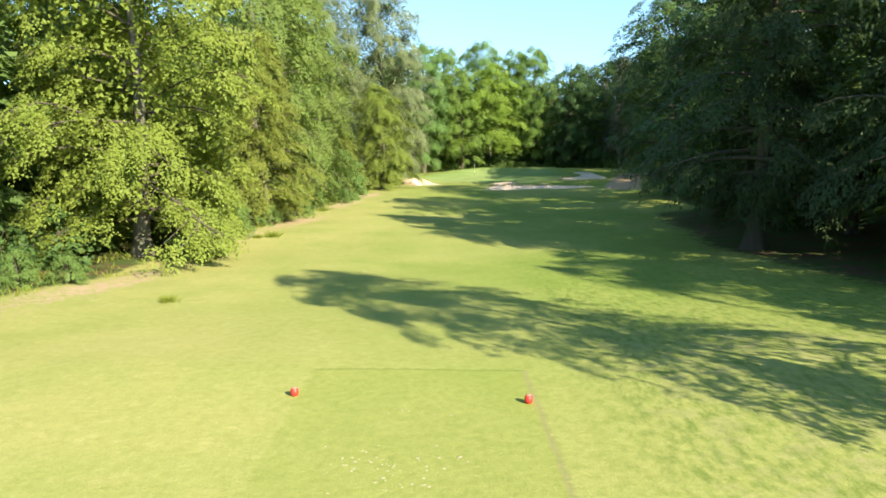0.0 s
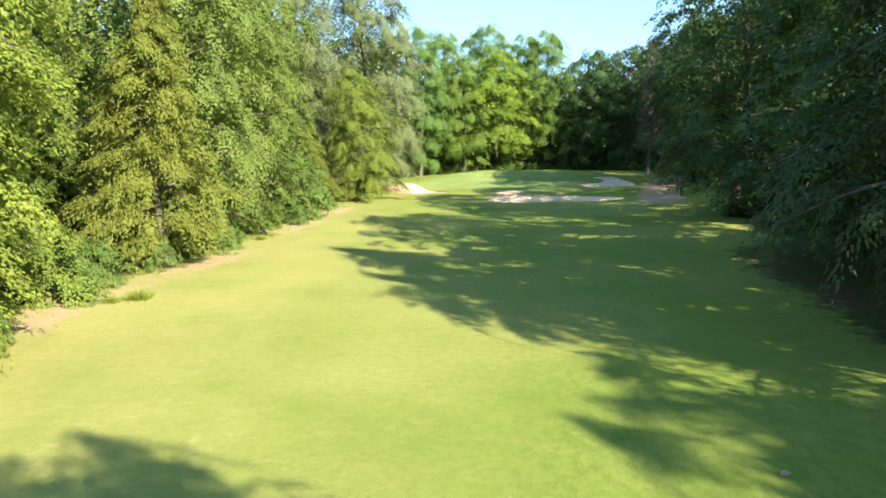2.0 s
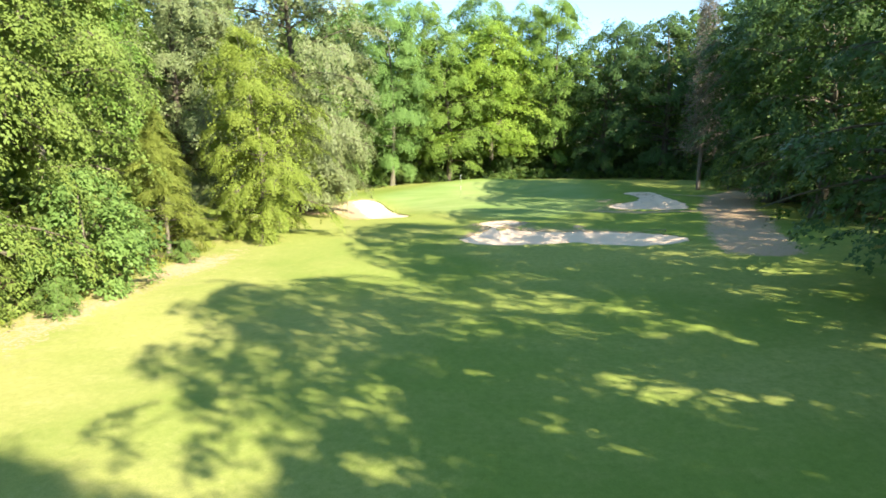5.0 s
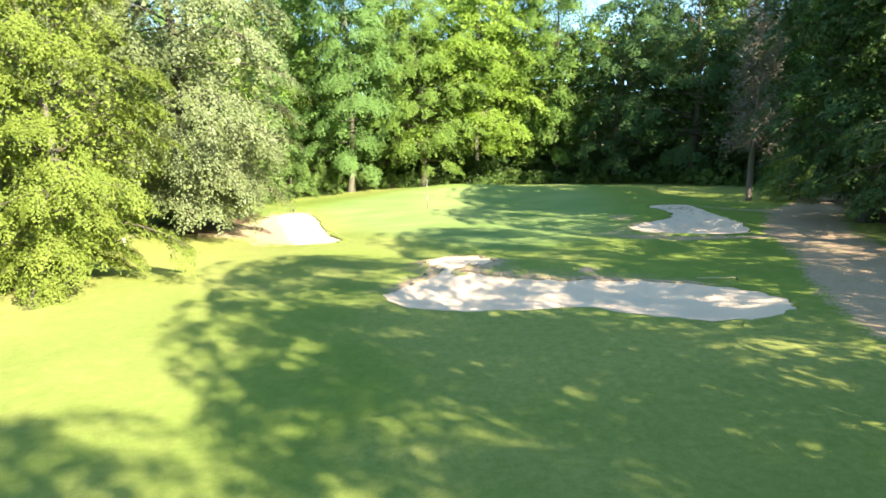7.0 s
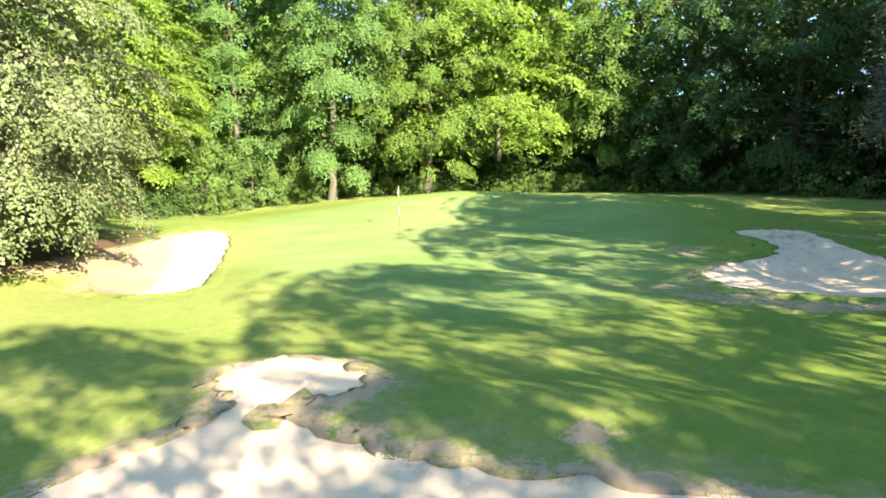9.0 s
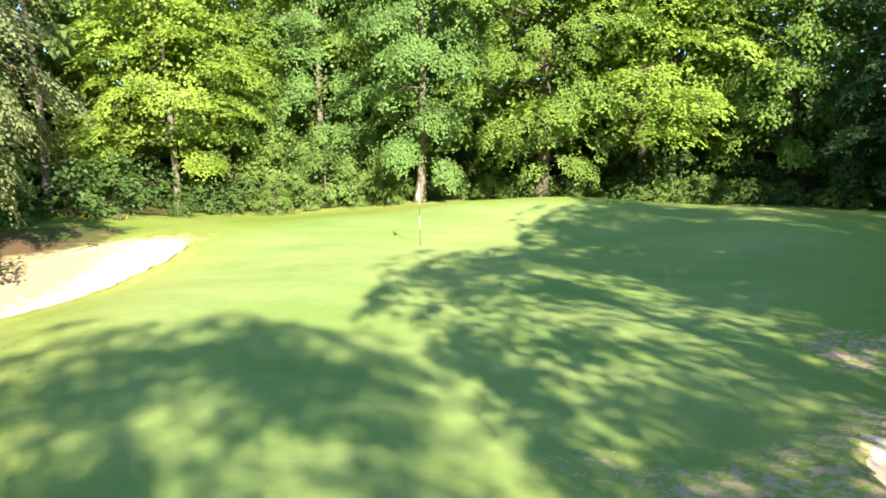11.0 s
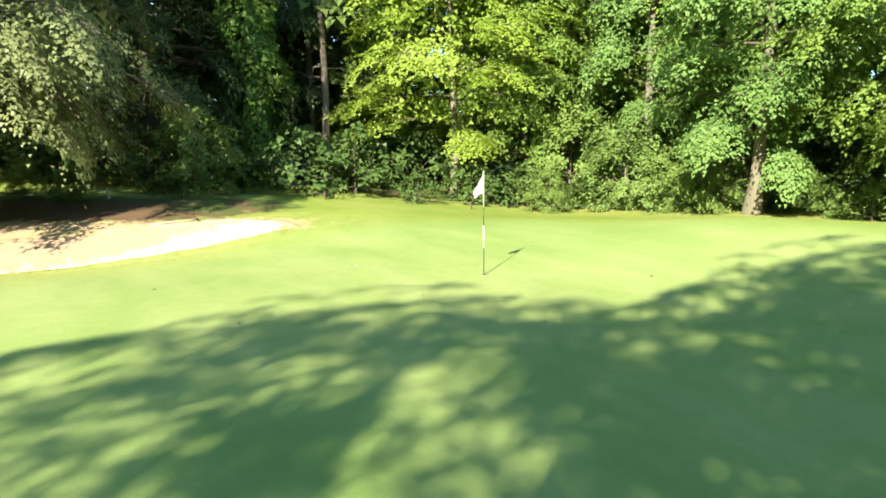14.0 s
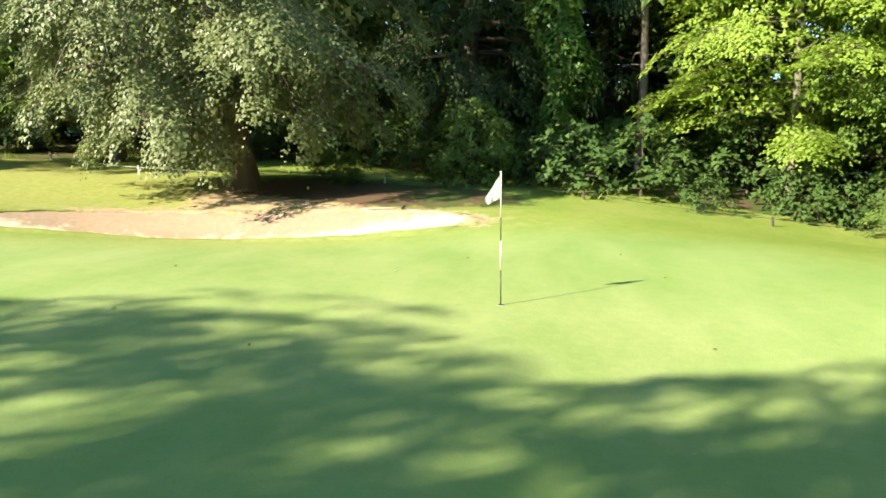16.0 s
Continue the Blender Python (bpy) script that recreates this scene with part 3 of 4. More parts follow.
    # low boughs that hang nearly to the ground on some sides: bearing, half angle, count, distance, height
    for bearing, half, count, near, far, z_low, z_high in curtains:
        for i in range(count):
            az, away, z = radians(bearing + r.uniform(-half, half)), r.uniform(near, far), r.uniform(z_low, z_high)
            d, s = np.array([math.cos(az), math.sin(az), 0.0]), np.array([-math.sin(az), math.cos(az), 0.0])
            c = d * away + np.array([0, 0, z])
            twigs.append(np.column_stack([np.stack([c - d * 0.5 + np.array([0, 0, 1.3]), c - d * 0.15 + np.array([0, 0, 0.6]), c]), [0.02, 0.014, 0.006]]))
            spray(c, d, s, r.uniform(-0.5, 0.5), 0.9)
    # leaves on the inner twigs, toned darker for the shade inside the crown
    m = filling
    u, az = r.uniform(0.05, 0.9, m), r.uniform(0, 2 * np.pi, m)
    away = radius * profile(kind, u) * np.sqrt(r.uniform(0.02, 0.62, m))
    zin = np.maximum(low + u * (height - low), clear)
    at.append(np.column_stack([np.interp(zin, zs, core[:, 0]) + np.cos(az) * away, np.interp(zin, zs, core[:, 1]) + np.sin(az) * away, zin]))
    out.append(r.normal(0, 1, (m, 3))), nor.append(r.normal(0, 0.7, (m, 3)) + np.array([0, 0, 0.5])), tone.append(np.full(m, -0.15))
    at, out, nor, tone = (np.concatenate(v) for v in (at, out, nor, tone))
    inner_leaf = np.arange(len(at)) >= len(at) - filling
    keep = at[:, 2] > 0.12
    at, out, nor, tone, inner_leaf = at[keep], out[keep], nor[keep], tone[keep], inner_leaf[keep]
    m = len(at)
    size = np.where(inner_leaf, 0.018 * radius + 0.14, leaf) * r.uniform(0.7, 1.35, m)
    lines += twigs
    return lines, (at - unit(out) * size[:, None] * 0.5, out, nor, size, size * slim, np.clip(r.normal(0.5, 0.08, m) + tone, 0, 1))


def tree(name, label, category, leaf_mat, bark, where, turn=0.0, scale=1.0, sides=4, group="", **how):
    lines, crown = grow(**how)
    root = tagged(new(name), label, category, group)
    v, f = tubes(lines[:1], 10 if how["trunk"] > 0.12 else 4)
    link("trunk", quick_mesh("trunk", v, f), bark, root)
    v, f = tubes(lines[1:], sides)
    tagged(link("branchwork", quick_mesh("branchwork", v, f), BARK_DARK, root), kind="stuff")
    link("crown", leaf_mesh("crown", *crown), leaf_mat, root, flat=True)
    place(root, where, turn, scale)
    return root


def place(ob, where, turn=0.0, scale=1.0, sink=0.0):
    x, y = where
    ob.matrix_basis = pose(x, y, float(ground_z(np.array([x]), np.array([y]))[0]) - sink, 0, 0, turn)
    ob.scale = (scale, scale, scale)


def again(ob, where, turn=0.0, scale=1.0, label=""):
    c = copy_thing(ob, Matrix())
    place(c, where, turn, scale)
    return tagged(c, label) if label else c


# ---- the place ----
build_ground()
build_bunker("bunker", BUNKER_FRONT, 0.42, "long kidney-shaped pale sand bunker with a raised back lip")
build_bunker("bunker", BUNKER_LEFT, 0.3, "pale sand bunker cut into the bank beside the green")
build_bunker("bunker", BUNKER_RIGHT, 0.3, "pale sand bunker with worn turf edges by the path")

# wood edge facing the sun
SKIRT = dict(kind="skirt", lift=(-8, 55), droop=0.42, drape=56)
horn = tree("hornbeam", "tall light green hornbeam with branches drooping to the grass", "tree", LEAF_HORNBEAM, BARK, (-15.8, 37.2), seed=3, height=21, radius=6.6, low=1.5,
            limbs=46, sprays=22, leaves=112, inner=0.22, hull=170, hull_from=0.1, leaf=0.13, pad=(0.85, 0.5), trunk=0.4, gaps=0.1, spread=0.55, crowd=1.4, filling=6500, **dict(SKIRT, drape=42, droop=0.34))
again(horn, (-18.6, 45.2), 250, 0.9)
again(horn, (-7.3, 88.3), 60, 0.6, "bright green hornbeam with foliage down to the grass")
beech = tree("beech", "tall dense green beech standing at the wood edge", "tree", LEAF_BEECH, BARK, (-15.0, 60.2), seed=5, height=26, radius=7.0, low=0.9, crowd=1.25,
             limbs=54, sprays=17, leaves=104, hull=140, hull_from=0.12, leaf=0.138, pad=(0.9, 0.58), spread=0.52, trunk=0.45, gaps=0.12, **SKIRT)
again(beech, (-15.2, 70.3), 200, 0.96)
again(beech, (-16.0, 80.5), 40, 0.93)
copper = tree("beech", "huge spreading dark olive beech shading the bank beside a bunker", "tree", LEAF_OLIVE, BARK_DARK, (-8.6, 104.3), seed=6, height=30, radius=7.8, low=3.0, kind="skirt", turn=-65, lean=0.045,
     limbs=64, sprays=19, leaves=118, inner=0.22, hull=340, hull_from=0.05, hull_in=0.1, leaf=0.118, pad=(0.85, 0.52), crowd=1.35, trunk=0.36, gaps=0.1, spread=0.55, lift=(-5, 55), droop=0.3, drape=56, clear=2.6, filling=7000,
     curtains=((56, 24, 66, 1.8, 4.2, 1.45, 5.0), (28, 36, 60, 3.0, 6.4, 3.2, 6.5), (88, 30, 34, 1.6, 4.5, 3.2, 6.0), (142, 28, 40, 2.5, 5.5, 1.8, 5.0)))
again(copper, (-14.2, 95.2), 150, 0.82, "spreading dark olive beech at the edge of the wood")
yew = tree("cypress", "olive green cone-shaped conifer with feathery branches", "tree", LEAF_YEW, BARK, (-12.9, 53.3), seed=8, height=13.5, radius=4.8, low=1.5, kind="cone",
           limbs=56, sprays=30, leaves=58, leaf=0.17, pad=(0.78, 0.29), spread=0.6, flat=0.04, lift=(-4, 16), droop=0.2, drape=30, trunk=0.2, slim=0.34, gaps=0.1, filling=2500, tips=0.7, stems=False)
again(yew, (-10.9, 82.6), 100, 0.57, "small olive green conifer at the edge of the wood")
bush = tree("shrub", "broad green leafy shrub under the wood edge", "shrub", LEAF_SHRUB, BARK, (-10.6, 73.5), seed=11, height=5.2, radius=3.4, low=0.25, kind="skirt",
            stems=False, limbs=32, sprays=8, leaves=34, leaf=0.17, pad=(0.55, 0.4), filling=300, lift=(0, 60), droop=0.3, trunk=0.1)

# general wood trees
OAK = dict(seed=13, height=20, radius=7.2, low=3.8, kind="dome", limbs=58, sprays=10, leaves=84, leaf=0.185, pad=(0.8, 0.62), lift=(0, 42), droop=0.16, drape=40, trunk=0.42, gaps=0.36, clear=3.2, crowd=0.9, hull=60, stems=False)
shady = tree("oak", "broad green oak, leaves toned dark for shade, overhanging the shaded fairway", "tree", LEAF_SHADY, BARK_DARK, (20.8, 48.2), 200, 1.06, **dict(OAK, low=3.4, clear=3.3, droop=0.2, gaps=0.375, stems=False, curtains=((0, 180, 46, 3.2, 6.6, 1.7, 4.2),)))
again(shady, (21.9, 68.5), 0, 0.94, "broad green oak, leaves toned dark for shade, leaning over the bunker end of the fairway")
oak = tree("oak", "broad green oak with a leafy rounded crown", "tree", LEAF_OAK, BARK_DARK, (3.6, 135.6), 60, 0.95, **dict(OAK, gaps=0.12, hull=120, hull_from=0.1, leaf=0.145, leaves=112, low=2.4, clear=2.0))
maple = tree("maple", "tall blue-green maple with clumped layered foliage", "tree", LEAF_MAPLE, BARK, (-3.3, 133.0), seed=17, height=23, radius=4.8, low=2.0, kind="oval",
             limbs=38, sprays=13, leaves=128, leaf=0.145, pad=(0.8, 0.7), spread=0.6, dome=0.42, hull=110, hull_from=0.12, crowd=0.88, lift=(0, 36), droop=0.2, drape=44, trunk=0.28, gaps=0.08, clear=1.5)
lime = tree("lime_tree", "young bright yellow-green broadleaf tree with layered branches", "tree", LEAF_LIME, BARK, (-15.2, 125.0), seed=19, height=15, radius=5.4, low=3.2, hull=40, hull_from=0.3, kind="dome",
            limbs=30, sprays=16, leaves=145, leaf=0.14, pad=(1.0, 0.62), spread=0.6, flat=0.06, dome=0.2, lift=(-5, 40), droop=0.14, drape=22, trunk=0.22, gaps=0.17, clear=3.2)
fir = tree("fir", "dark green conifer with heavy drooping branches", "tree", LEAF_FIR, BARK_DARK, (15.9, 36.2), seed=23, height=16.8, radius=5.6, low=2.4, kind="blunt", uneven=(0.35, 1.25),
           limbs=66, sprays=15, gaps=0.3, leaves=84, leaf=0.21, pad=(0.95, 0.42), lift=(-8, 20), droop=0.28, drape=40, trunk=0.45, slim=0.34, clear=2.0, stems=False)
wood = tree("woodland_tree", "slender green woodland tree among the dense wood", "tree", LEAF_OAK, BARK_DARK, (14.2, 141.0), seed=29, height=22, radius=4.8, low=2.0, kind="oval",
            limbs=46, sprays=11, leaves=68, leaf=0.17, pad=(0.78, 0.6), stems=False, hull=110, hull_from=0.15, crowd=0.9, lift=(5, 40), droop=0.16, drape=46, trunk=0.26, gaps=0.1, clear=2.0, filling=3500)
airy = tree("ash_tree", "airy green broadleaf tree with open branches by the path", "tree", LEAF_ASH, BARK_DARK, (34.6, 68.4), seed=41, height=20, radius=6.4, low=7.5, kind="dome",
            limbs=46, sprays=9, leaves=74, leaf=0.2, pad=(0.8, 0.6), lift=(5, 60), droop=0.14, drape=35, trunk=0.3, gaps=0.39, clear=6.0, filling=1200, stems=False)
deep = tree("woodland_tree", "tall green tree deep in the wood", "tree", LEAF_DEEP, BARK_DARK, (-27, 30), seed=31, height=21, radius=5.2, low=1.5, kind="oval",
            sides=3, stems=False, limbs=22, sprays=7, leaves=16, leaf=0.63, pad=(1.2, 0.9), filling=700, lift=(5, 60), droop=0.2, drape=30, trunk=0.28)
brush = tree("shrub", "green woodland shrub in the undergrowth, leaves toned dark for shade", "shrub", LEAF_SHRUB_SHADE, BARK_DARK, (-13.0, 116.0), seed=37, height=3.0, radius=2.3, low=0.2, kind="skirt",
             sides=3, stems=False, limbs=13, sprays=5, leaves=13, leaf=0.26, pad=(0.5, 0.4), lift=(5, 65), droop=0.2, drape=25, trunk=0.05, filling=300)
weeds = tree("shrub", "low green weeds at the foot of the wood", "shrub", LEAF_SHRUB, BARK_DARK, (-6.5, 133.8), 20, 0.45, seed=38, height=3.0, radius=2.3, low=0.2, kind="skirt",
             sides=3, stems=False, limbs=15, sprays=5, leaves=17, leaf=0.24, pad=(0.5, 0.4), lift=(5, 65), droop=0.2, drape=25, trunk=0.05, filling=300)
for ob in (horn, beech, copper, yew, shady, oak, airy, maple, lime, fir, wood, deep):
    ob["group"] = "trees of the wood"
brush["group"] = weeds["group"] = "undergrowth shrubs"

# east wood: the trees that shade the fairway
for kind, x, y, turn, size in (
        (wood, 14.0, 8.7, 30, 0.745), (airy, 26.4, 58.4, 220, 1.08), (wood, 29.4, 7.2, 160, 0.88), (fir, 19.8, 27.0, 40, 1.04),
        (shady, 29.8, 75.7, 0, 1.0), (shady, 28.4, 91.1, 0, 0.85),
        # the 30.3 oak and 27.0 ash double their neighbours, added to thicken the shade
        (shady, 29.4, 100.9, 0, 0.875), (shady, 30.3, 100.3, 130, 0.8), (airy, 27.0, 58.2, 60, 1.03), (airy, 32.5, 104.5, 100, 1.0), (oak, 38.2, 92.3, 10, 0.98), (maple, 36.5, 120.5, 40, 0.95), (shady, 39.0, 126.5, 190, 0.95), (wood, 39.5, 111.0, 190, 1.0), (deep, 43.0, 118.0, 30, 1.0), (deep, 46.0, 127.0, 80, 1.0), (deep, 42.0, 134.0, 130, 1.0), (deep, 35.5, 137.5, 0, 1.0), (deep, 46.0, 109.0, 270, 1.0), (deep, 40.5, 103.0, 10, 1.0),
        (deep, 24.5, 36.5, 0, 0.9), (deep, 25.5, 43.5, 90, 0.9), (deep, 28.0, 32.0, 200, 0.95), (deep, 22.5, 31.0, 20, 0.9), (deep, 23.0, 40.0, 140, 0.85), (deep, 26.5, 25.5, 70, 0.9)):
    again(kind, (x, y), turn, size)
# behind the green
for kind, x, y, turn, size in (
        (maple, -11.0, 134.0, 120, 0.95), (lime, 9.3, 138.6, 40, 1.35), (lime, -17.8, 134.0, 120, 1.1), (lime, -12.8, 139.5, 300, 1.3), (wood, -7.0, 137.0, 200, 1.0), (wood, 17.5, 138.0, 10, 1.0), (shady, 23.5, 136.5, 250, 0.95),
        (shady, 29.5, 132.0, 330, 0.95), (wood, -14.5, 129.0, 90, 0.85), (wood, 0.5, 142.0, 300, 1.05), (maple, 8.0, 145.0, 200, 1.08)):
    again(kind, (x, y), turn, size)
# west of the green
for kind, x, y, turn, size in ((fir, -20.0, 111.0, 60, 1.15), (fir, -23.5, 117.5, 150, 1.2), (wood, -25.0, 101.0, 20, 0.95), (wood, -21.5, 125.0, 50, 1.0), (wood, -25.5, 91.0, 300, 0.95), (wood, -17.5, 88.5, 120, 0.9)):
    again(kind, (x, y), turn, size)
# understorey of the east wood
for x, y, size in ((21.5, 67.8, 0.34), (22.4, 68.2, 0.3), (25.4, 67.3, 0.85), (27.4, 65.4, 1.1), (25.2, 62.0, 0.9), (24.8, 71.8, 0.75), (27.0, 74.0, 1.0), (26.6, 58.0, 1.1), (25.0, 54.5, 1.15), (22.6, 51.6, 0.9),
                   (20.6, 44.4, 1.15), (22.4, 47.8, 1.0), (27.6, 79.5, 0.9), (29.4, 70.0, 1.2), (29.8, 61.8, 1.2)):
    again(brush, (x, y), x * 71, size, "green shrub toned dark for the shade of the east wood")
# out-of-view shrubs, added only to throw shade on the grass by the firs
for x, y, size in ((20.6, 17.0, 1.5), (18.6, 13.2, 1.2), (22.2, 21.6, 1.35)):
    again(bush, (x, y), x * 53, size, "unseen broad leafy shrub added to shade the wood edge")
# deeper rows of the wood
rng = np.random.default_rng(77)


def gap_to_wood(x, y):
    return -float(inside_distance(OPEN, np.array([x]), np.array([y]))[0])


for gx in np.arange(-40, 58, 7.5):
    for gy in np.arange(7, 168, 8.5):
        x, y = gx + rng.uniform(-2, 2), gy + rng.uniform(-2, 2)
        gap = gap_to_wood(x, y)
        if (8 < gap < 14 and (x < 10 or y > 134)) or (10 < gap < 15 and x > 10 and y < 42) or (14 < gap < 18 and x > 10 and 42 <= y <= 134):
            again(deep, (x, y), rng.uniform(0, 360), rng.uniform(0.88, 1.1))
# undergrowth
for gx in np.arange(-40, 56, 4.6):
    for gy in np.arange(14, 158, 4.6):
        x, y = gx + rng.uniform(-1.2, 1.2), gy + rng.uniform(-1.2, 1.2)
        gap = gap_to_wood(x, y)
        north = y > 108
        if (1.6 if x < 0 else 2.5) < gap < (7.0 if north else 4.0) and not (x > 0 and y < 56) and band_distance(PATH, x, y) > 3.5 and np.hypot(x + 9, y - 104.2) > 4:
            again(brush, (x, y), rng.uniform(0, 360), rng.uniform(0.55, 1.15))


for x in np.arange(-10, 31, 2.5):
    for y in (138.0, 141.5):
        px, py = x + rng.uniform(-0.8, 0.8), y + rng.uniform(-0.9, 0.9) - (0.35 * max(0, x - 18))
        again(brush, (px, py), rng.uniform(0, 360), rng.uniform(0.7, 1.1))


for x, y in ((35.5, 113.5), (38.0, 116.5), (37.5, 121.5), (34.5, 125.5), (37.0, 129.0), (32.0, 130.0), (41.0, 124.0), (41.5, 113.0), (37.0, 107.5), (34.5, 100.5), (29.5, 135.5), (33.0, 134.5)):
    again(brush, (x, y), x * 40, 0.95 + 0.2 * math.sin(x * 3))


for k in range(46):
    x = -11.5 + k * 1.0
    y = float(np.interp(x, [-11.5, -4, 13, 24, 31, 34], [128.0, 134.0, 135.6, 132.0, 124.5, 117.0])) + 0.7 + rng.uniform(-0.5, 0.9)
    again(weeds, (x, y), rng.uniform(0, 360), rng.uniform(0.28, 0.6))


for x, y, size in ((-20.5, 99.5, 1.0), (-22.0, 102.5, 1.2), (-20.8, 105.5, 0.9), (-19.0, 108.0, 1.0), (-22.5, 107.5, 1.2), (-17.5, 110.8, 0.9), (-24.5, 104.5, 1.3), (-15.5, 113.0, 0.8), (-23.0, 98.0, 1.0), (-25.5, 99.5, 1.2), (-22.5, 127.5, 1.0), (-19.5, 126.5, 0.9), (-13.0, 124.8, 0.7), (-12.2, 127.4, 0.7), (-11.2, 121.0, 0.45), (-18.0, 122.5, 0.9), (-20.8, 122.8, 0.9)):
    again(brush, (x, y), x * 57, size, "green shrub toned dark for the shade beneath the tall trees")
for x, y, size in ((-27.0, 106.0, 0.95), (-26.0, 112.5, 1.0), (-29.5, 101.5, 0.95), (-21.5, 119.5, 0.9), (-31.0, 109.0, 1.0)):
    again(deep, (x, y), x * 31, size)


def build_far_woods():
    r = np.random.default_rng(5)
    p = np.column_stack([r.uniform(-65, 75, 700000), r.uniform(-5, 180, 700000), r.uniform(0, 1, 700000) ** 1.5 * 15.5])
    gap = -inside_distance(OPEN, p[:, 0], p[:, 1])
    p = p[(gap > np.where((p[:, 0] > 10) & (p[:, 1] > 42) & (p[:, 1] < 125), 18, 13)) & (gap < 23)]
    p[:, 2] += lie(p[:, 0], p[:, 1])
    m = len(p)
    size = r.uniform(0.8, 1.5, m)
    me = leaf_mesh("far_woods", p + np.array([0, 0, 1.0]), r.normal(0, 1, (m, 3)) - np.array([0, 0, 0.4]), r.normal(0, 0.6, (m, 3)) + np.array([0, 0, 0.8]), size, size * 0.75, np.clip(r.normal(0.4, 0.2, m), 0, 1))
    tagged(link("far_woods", me, LEAF_DEEP, flat=True), "dense dark green woodland in the distance", "woods", kind="stuff")


build_far_woods()


# ---- small things ----
WHITE = plain_material("white_cloth", (0.74, 0.74, 0.72), (0.84, 0.84, 0.82), 8.0, 0.7, 0.1)
WHITE_PAINT = plain_material("white_paint", (0.70, 0.70, 0.68), (0.82, 0.82, 0.80), 14.0, 0.4, 0.1)
BLACK_PAINT = plain_material("black_paint", (0.018, 0.018, 0.02), (0.035, 0.035, 0.038), 14.0, 0.4, 0.1)
RED_PAINT = plain_material("red_paint", (0.62, 0.03, 0.02), (0.74, 0.055, 0.035), 20.0, 0.4, 0.15)
PINK_PAINT = plain_material("faded_red_paint", (0.72, 0.16, 0.12), (0.80, 0.25, 0.20), 20.0, 0.5, 0.15)
STEEL = plain_material("grey_post", (0.45, 0.45, 0.43), (0.62, 0.62, 0.60), 10.0, 0.6, 0.2)
CORD = plain_material("rope", (0.34, 0.33, 0.30), (0.50, 0.49, 0.45), 30.0, 0.9, 0.3)
CABLE = plain_material("dark_cord", (0.03, 0.032, 0.028), (0.06, 0.06, 0.05), 30.0, 0.8, 0.2)
WOOD_POLE = plain_material("pale_wood", (0.42, 0.35, 0.22), (0.58, 0.50, 0.34), 9.0, 0.7, 0.3)
DEAD_WOOD = bark_material("dead_wood", (0.12, 0.09, 0.072), (0.25, 0.20, 0.17))
PINE_BARK = bark_material("pine_bark", (0.15, 0.09, 0.055), (0.28, 0.185, 0.12))
LEAF_PINE = leaf_material("pine_needle", (0.10, 0.115, 0.04), (0.24, 0.22, 0.09), 0.6, 0.2)
LEAF_DEAD = leaf_material("dead_twiglet", (0.12, 0.112, 0.09), (0.24, 0.22, 0.18), 0.8, 0.1)
LEAF_IVY = leaf_material("ivy_leaf", (0.05, 0.11, 0.02), (0.12, 0.22, 0.045), 0.35, 0.2)
BLADES = leaf_material("grass_blade", (0.13, 0.20, 0.02), (0.27, 0.30, 0.06), 0.6, 0.3)
DIVOT = plain_material("sandy_topdressing", (0.24, 0.23, 0.11), (0.38, 0.34, 0.21), 12.0, 0.95, 0.3, 60.0)
LITTER_LEAF = plain_material("dry_leaf", (0.20, 0.13, 0.06), (0.42, 0.34, 0.20), 40.0, 0.8, 0.2)


def spun(rings, sides=20):
    """A lathe-turned bmesh out of (radius, z) rings, closed at both ends."""
    bm = bmesh.new()
    loops = [[bm.verts.new((r * math.cos(k * math.tau / sides), r * math.sin(k * math.tau / sides), z)) for k in range(sides)] for r, z in rings]
    for a, b in zip(loops[:-1], loops[1:]):
        for k in range(sides):
            bm.faces.new((a[k], a[(k + 1) % sides], b[(k + 1) % sides], b[k]))
    bm.faces.new(loops[0][::-1])
    bm.faces.new(loops[-1])
    return bm


def turf(x, y):
    return float(ground_z(np.array([x]), np.array([y]))[0])


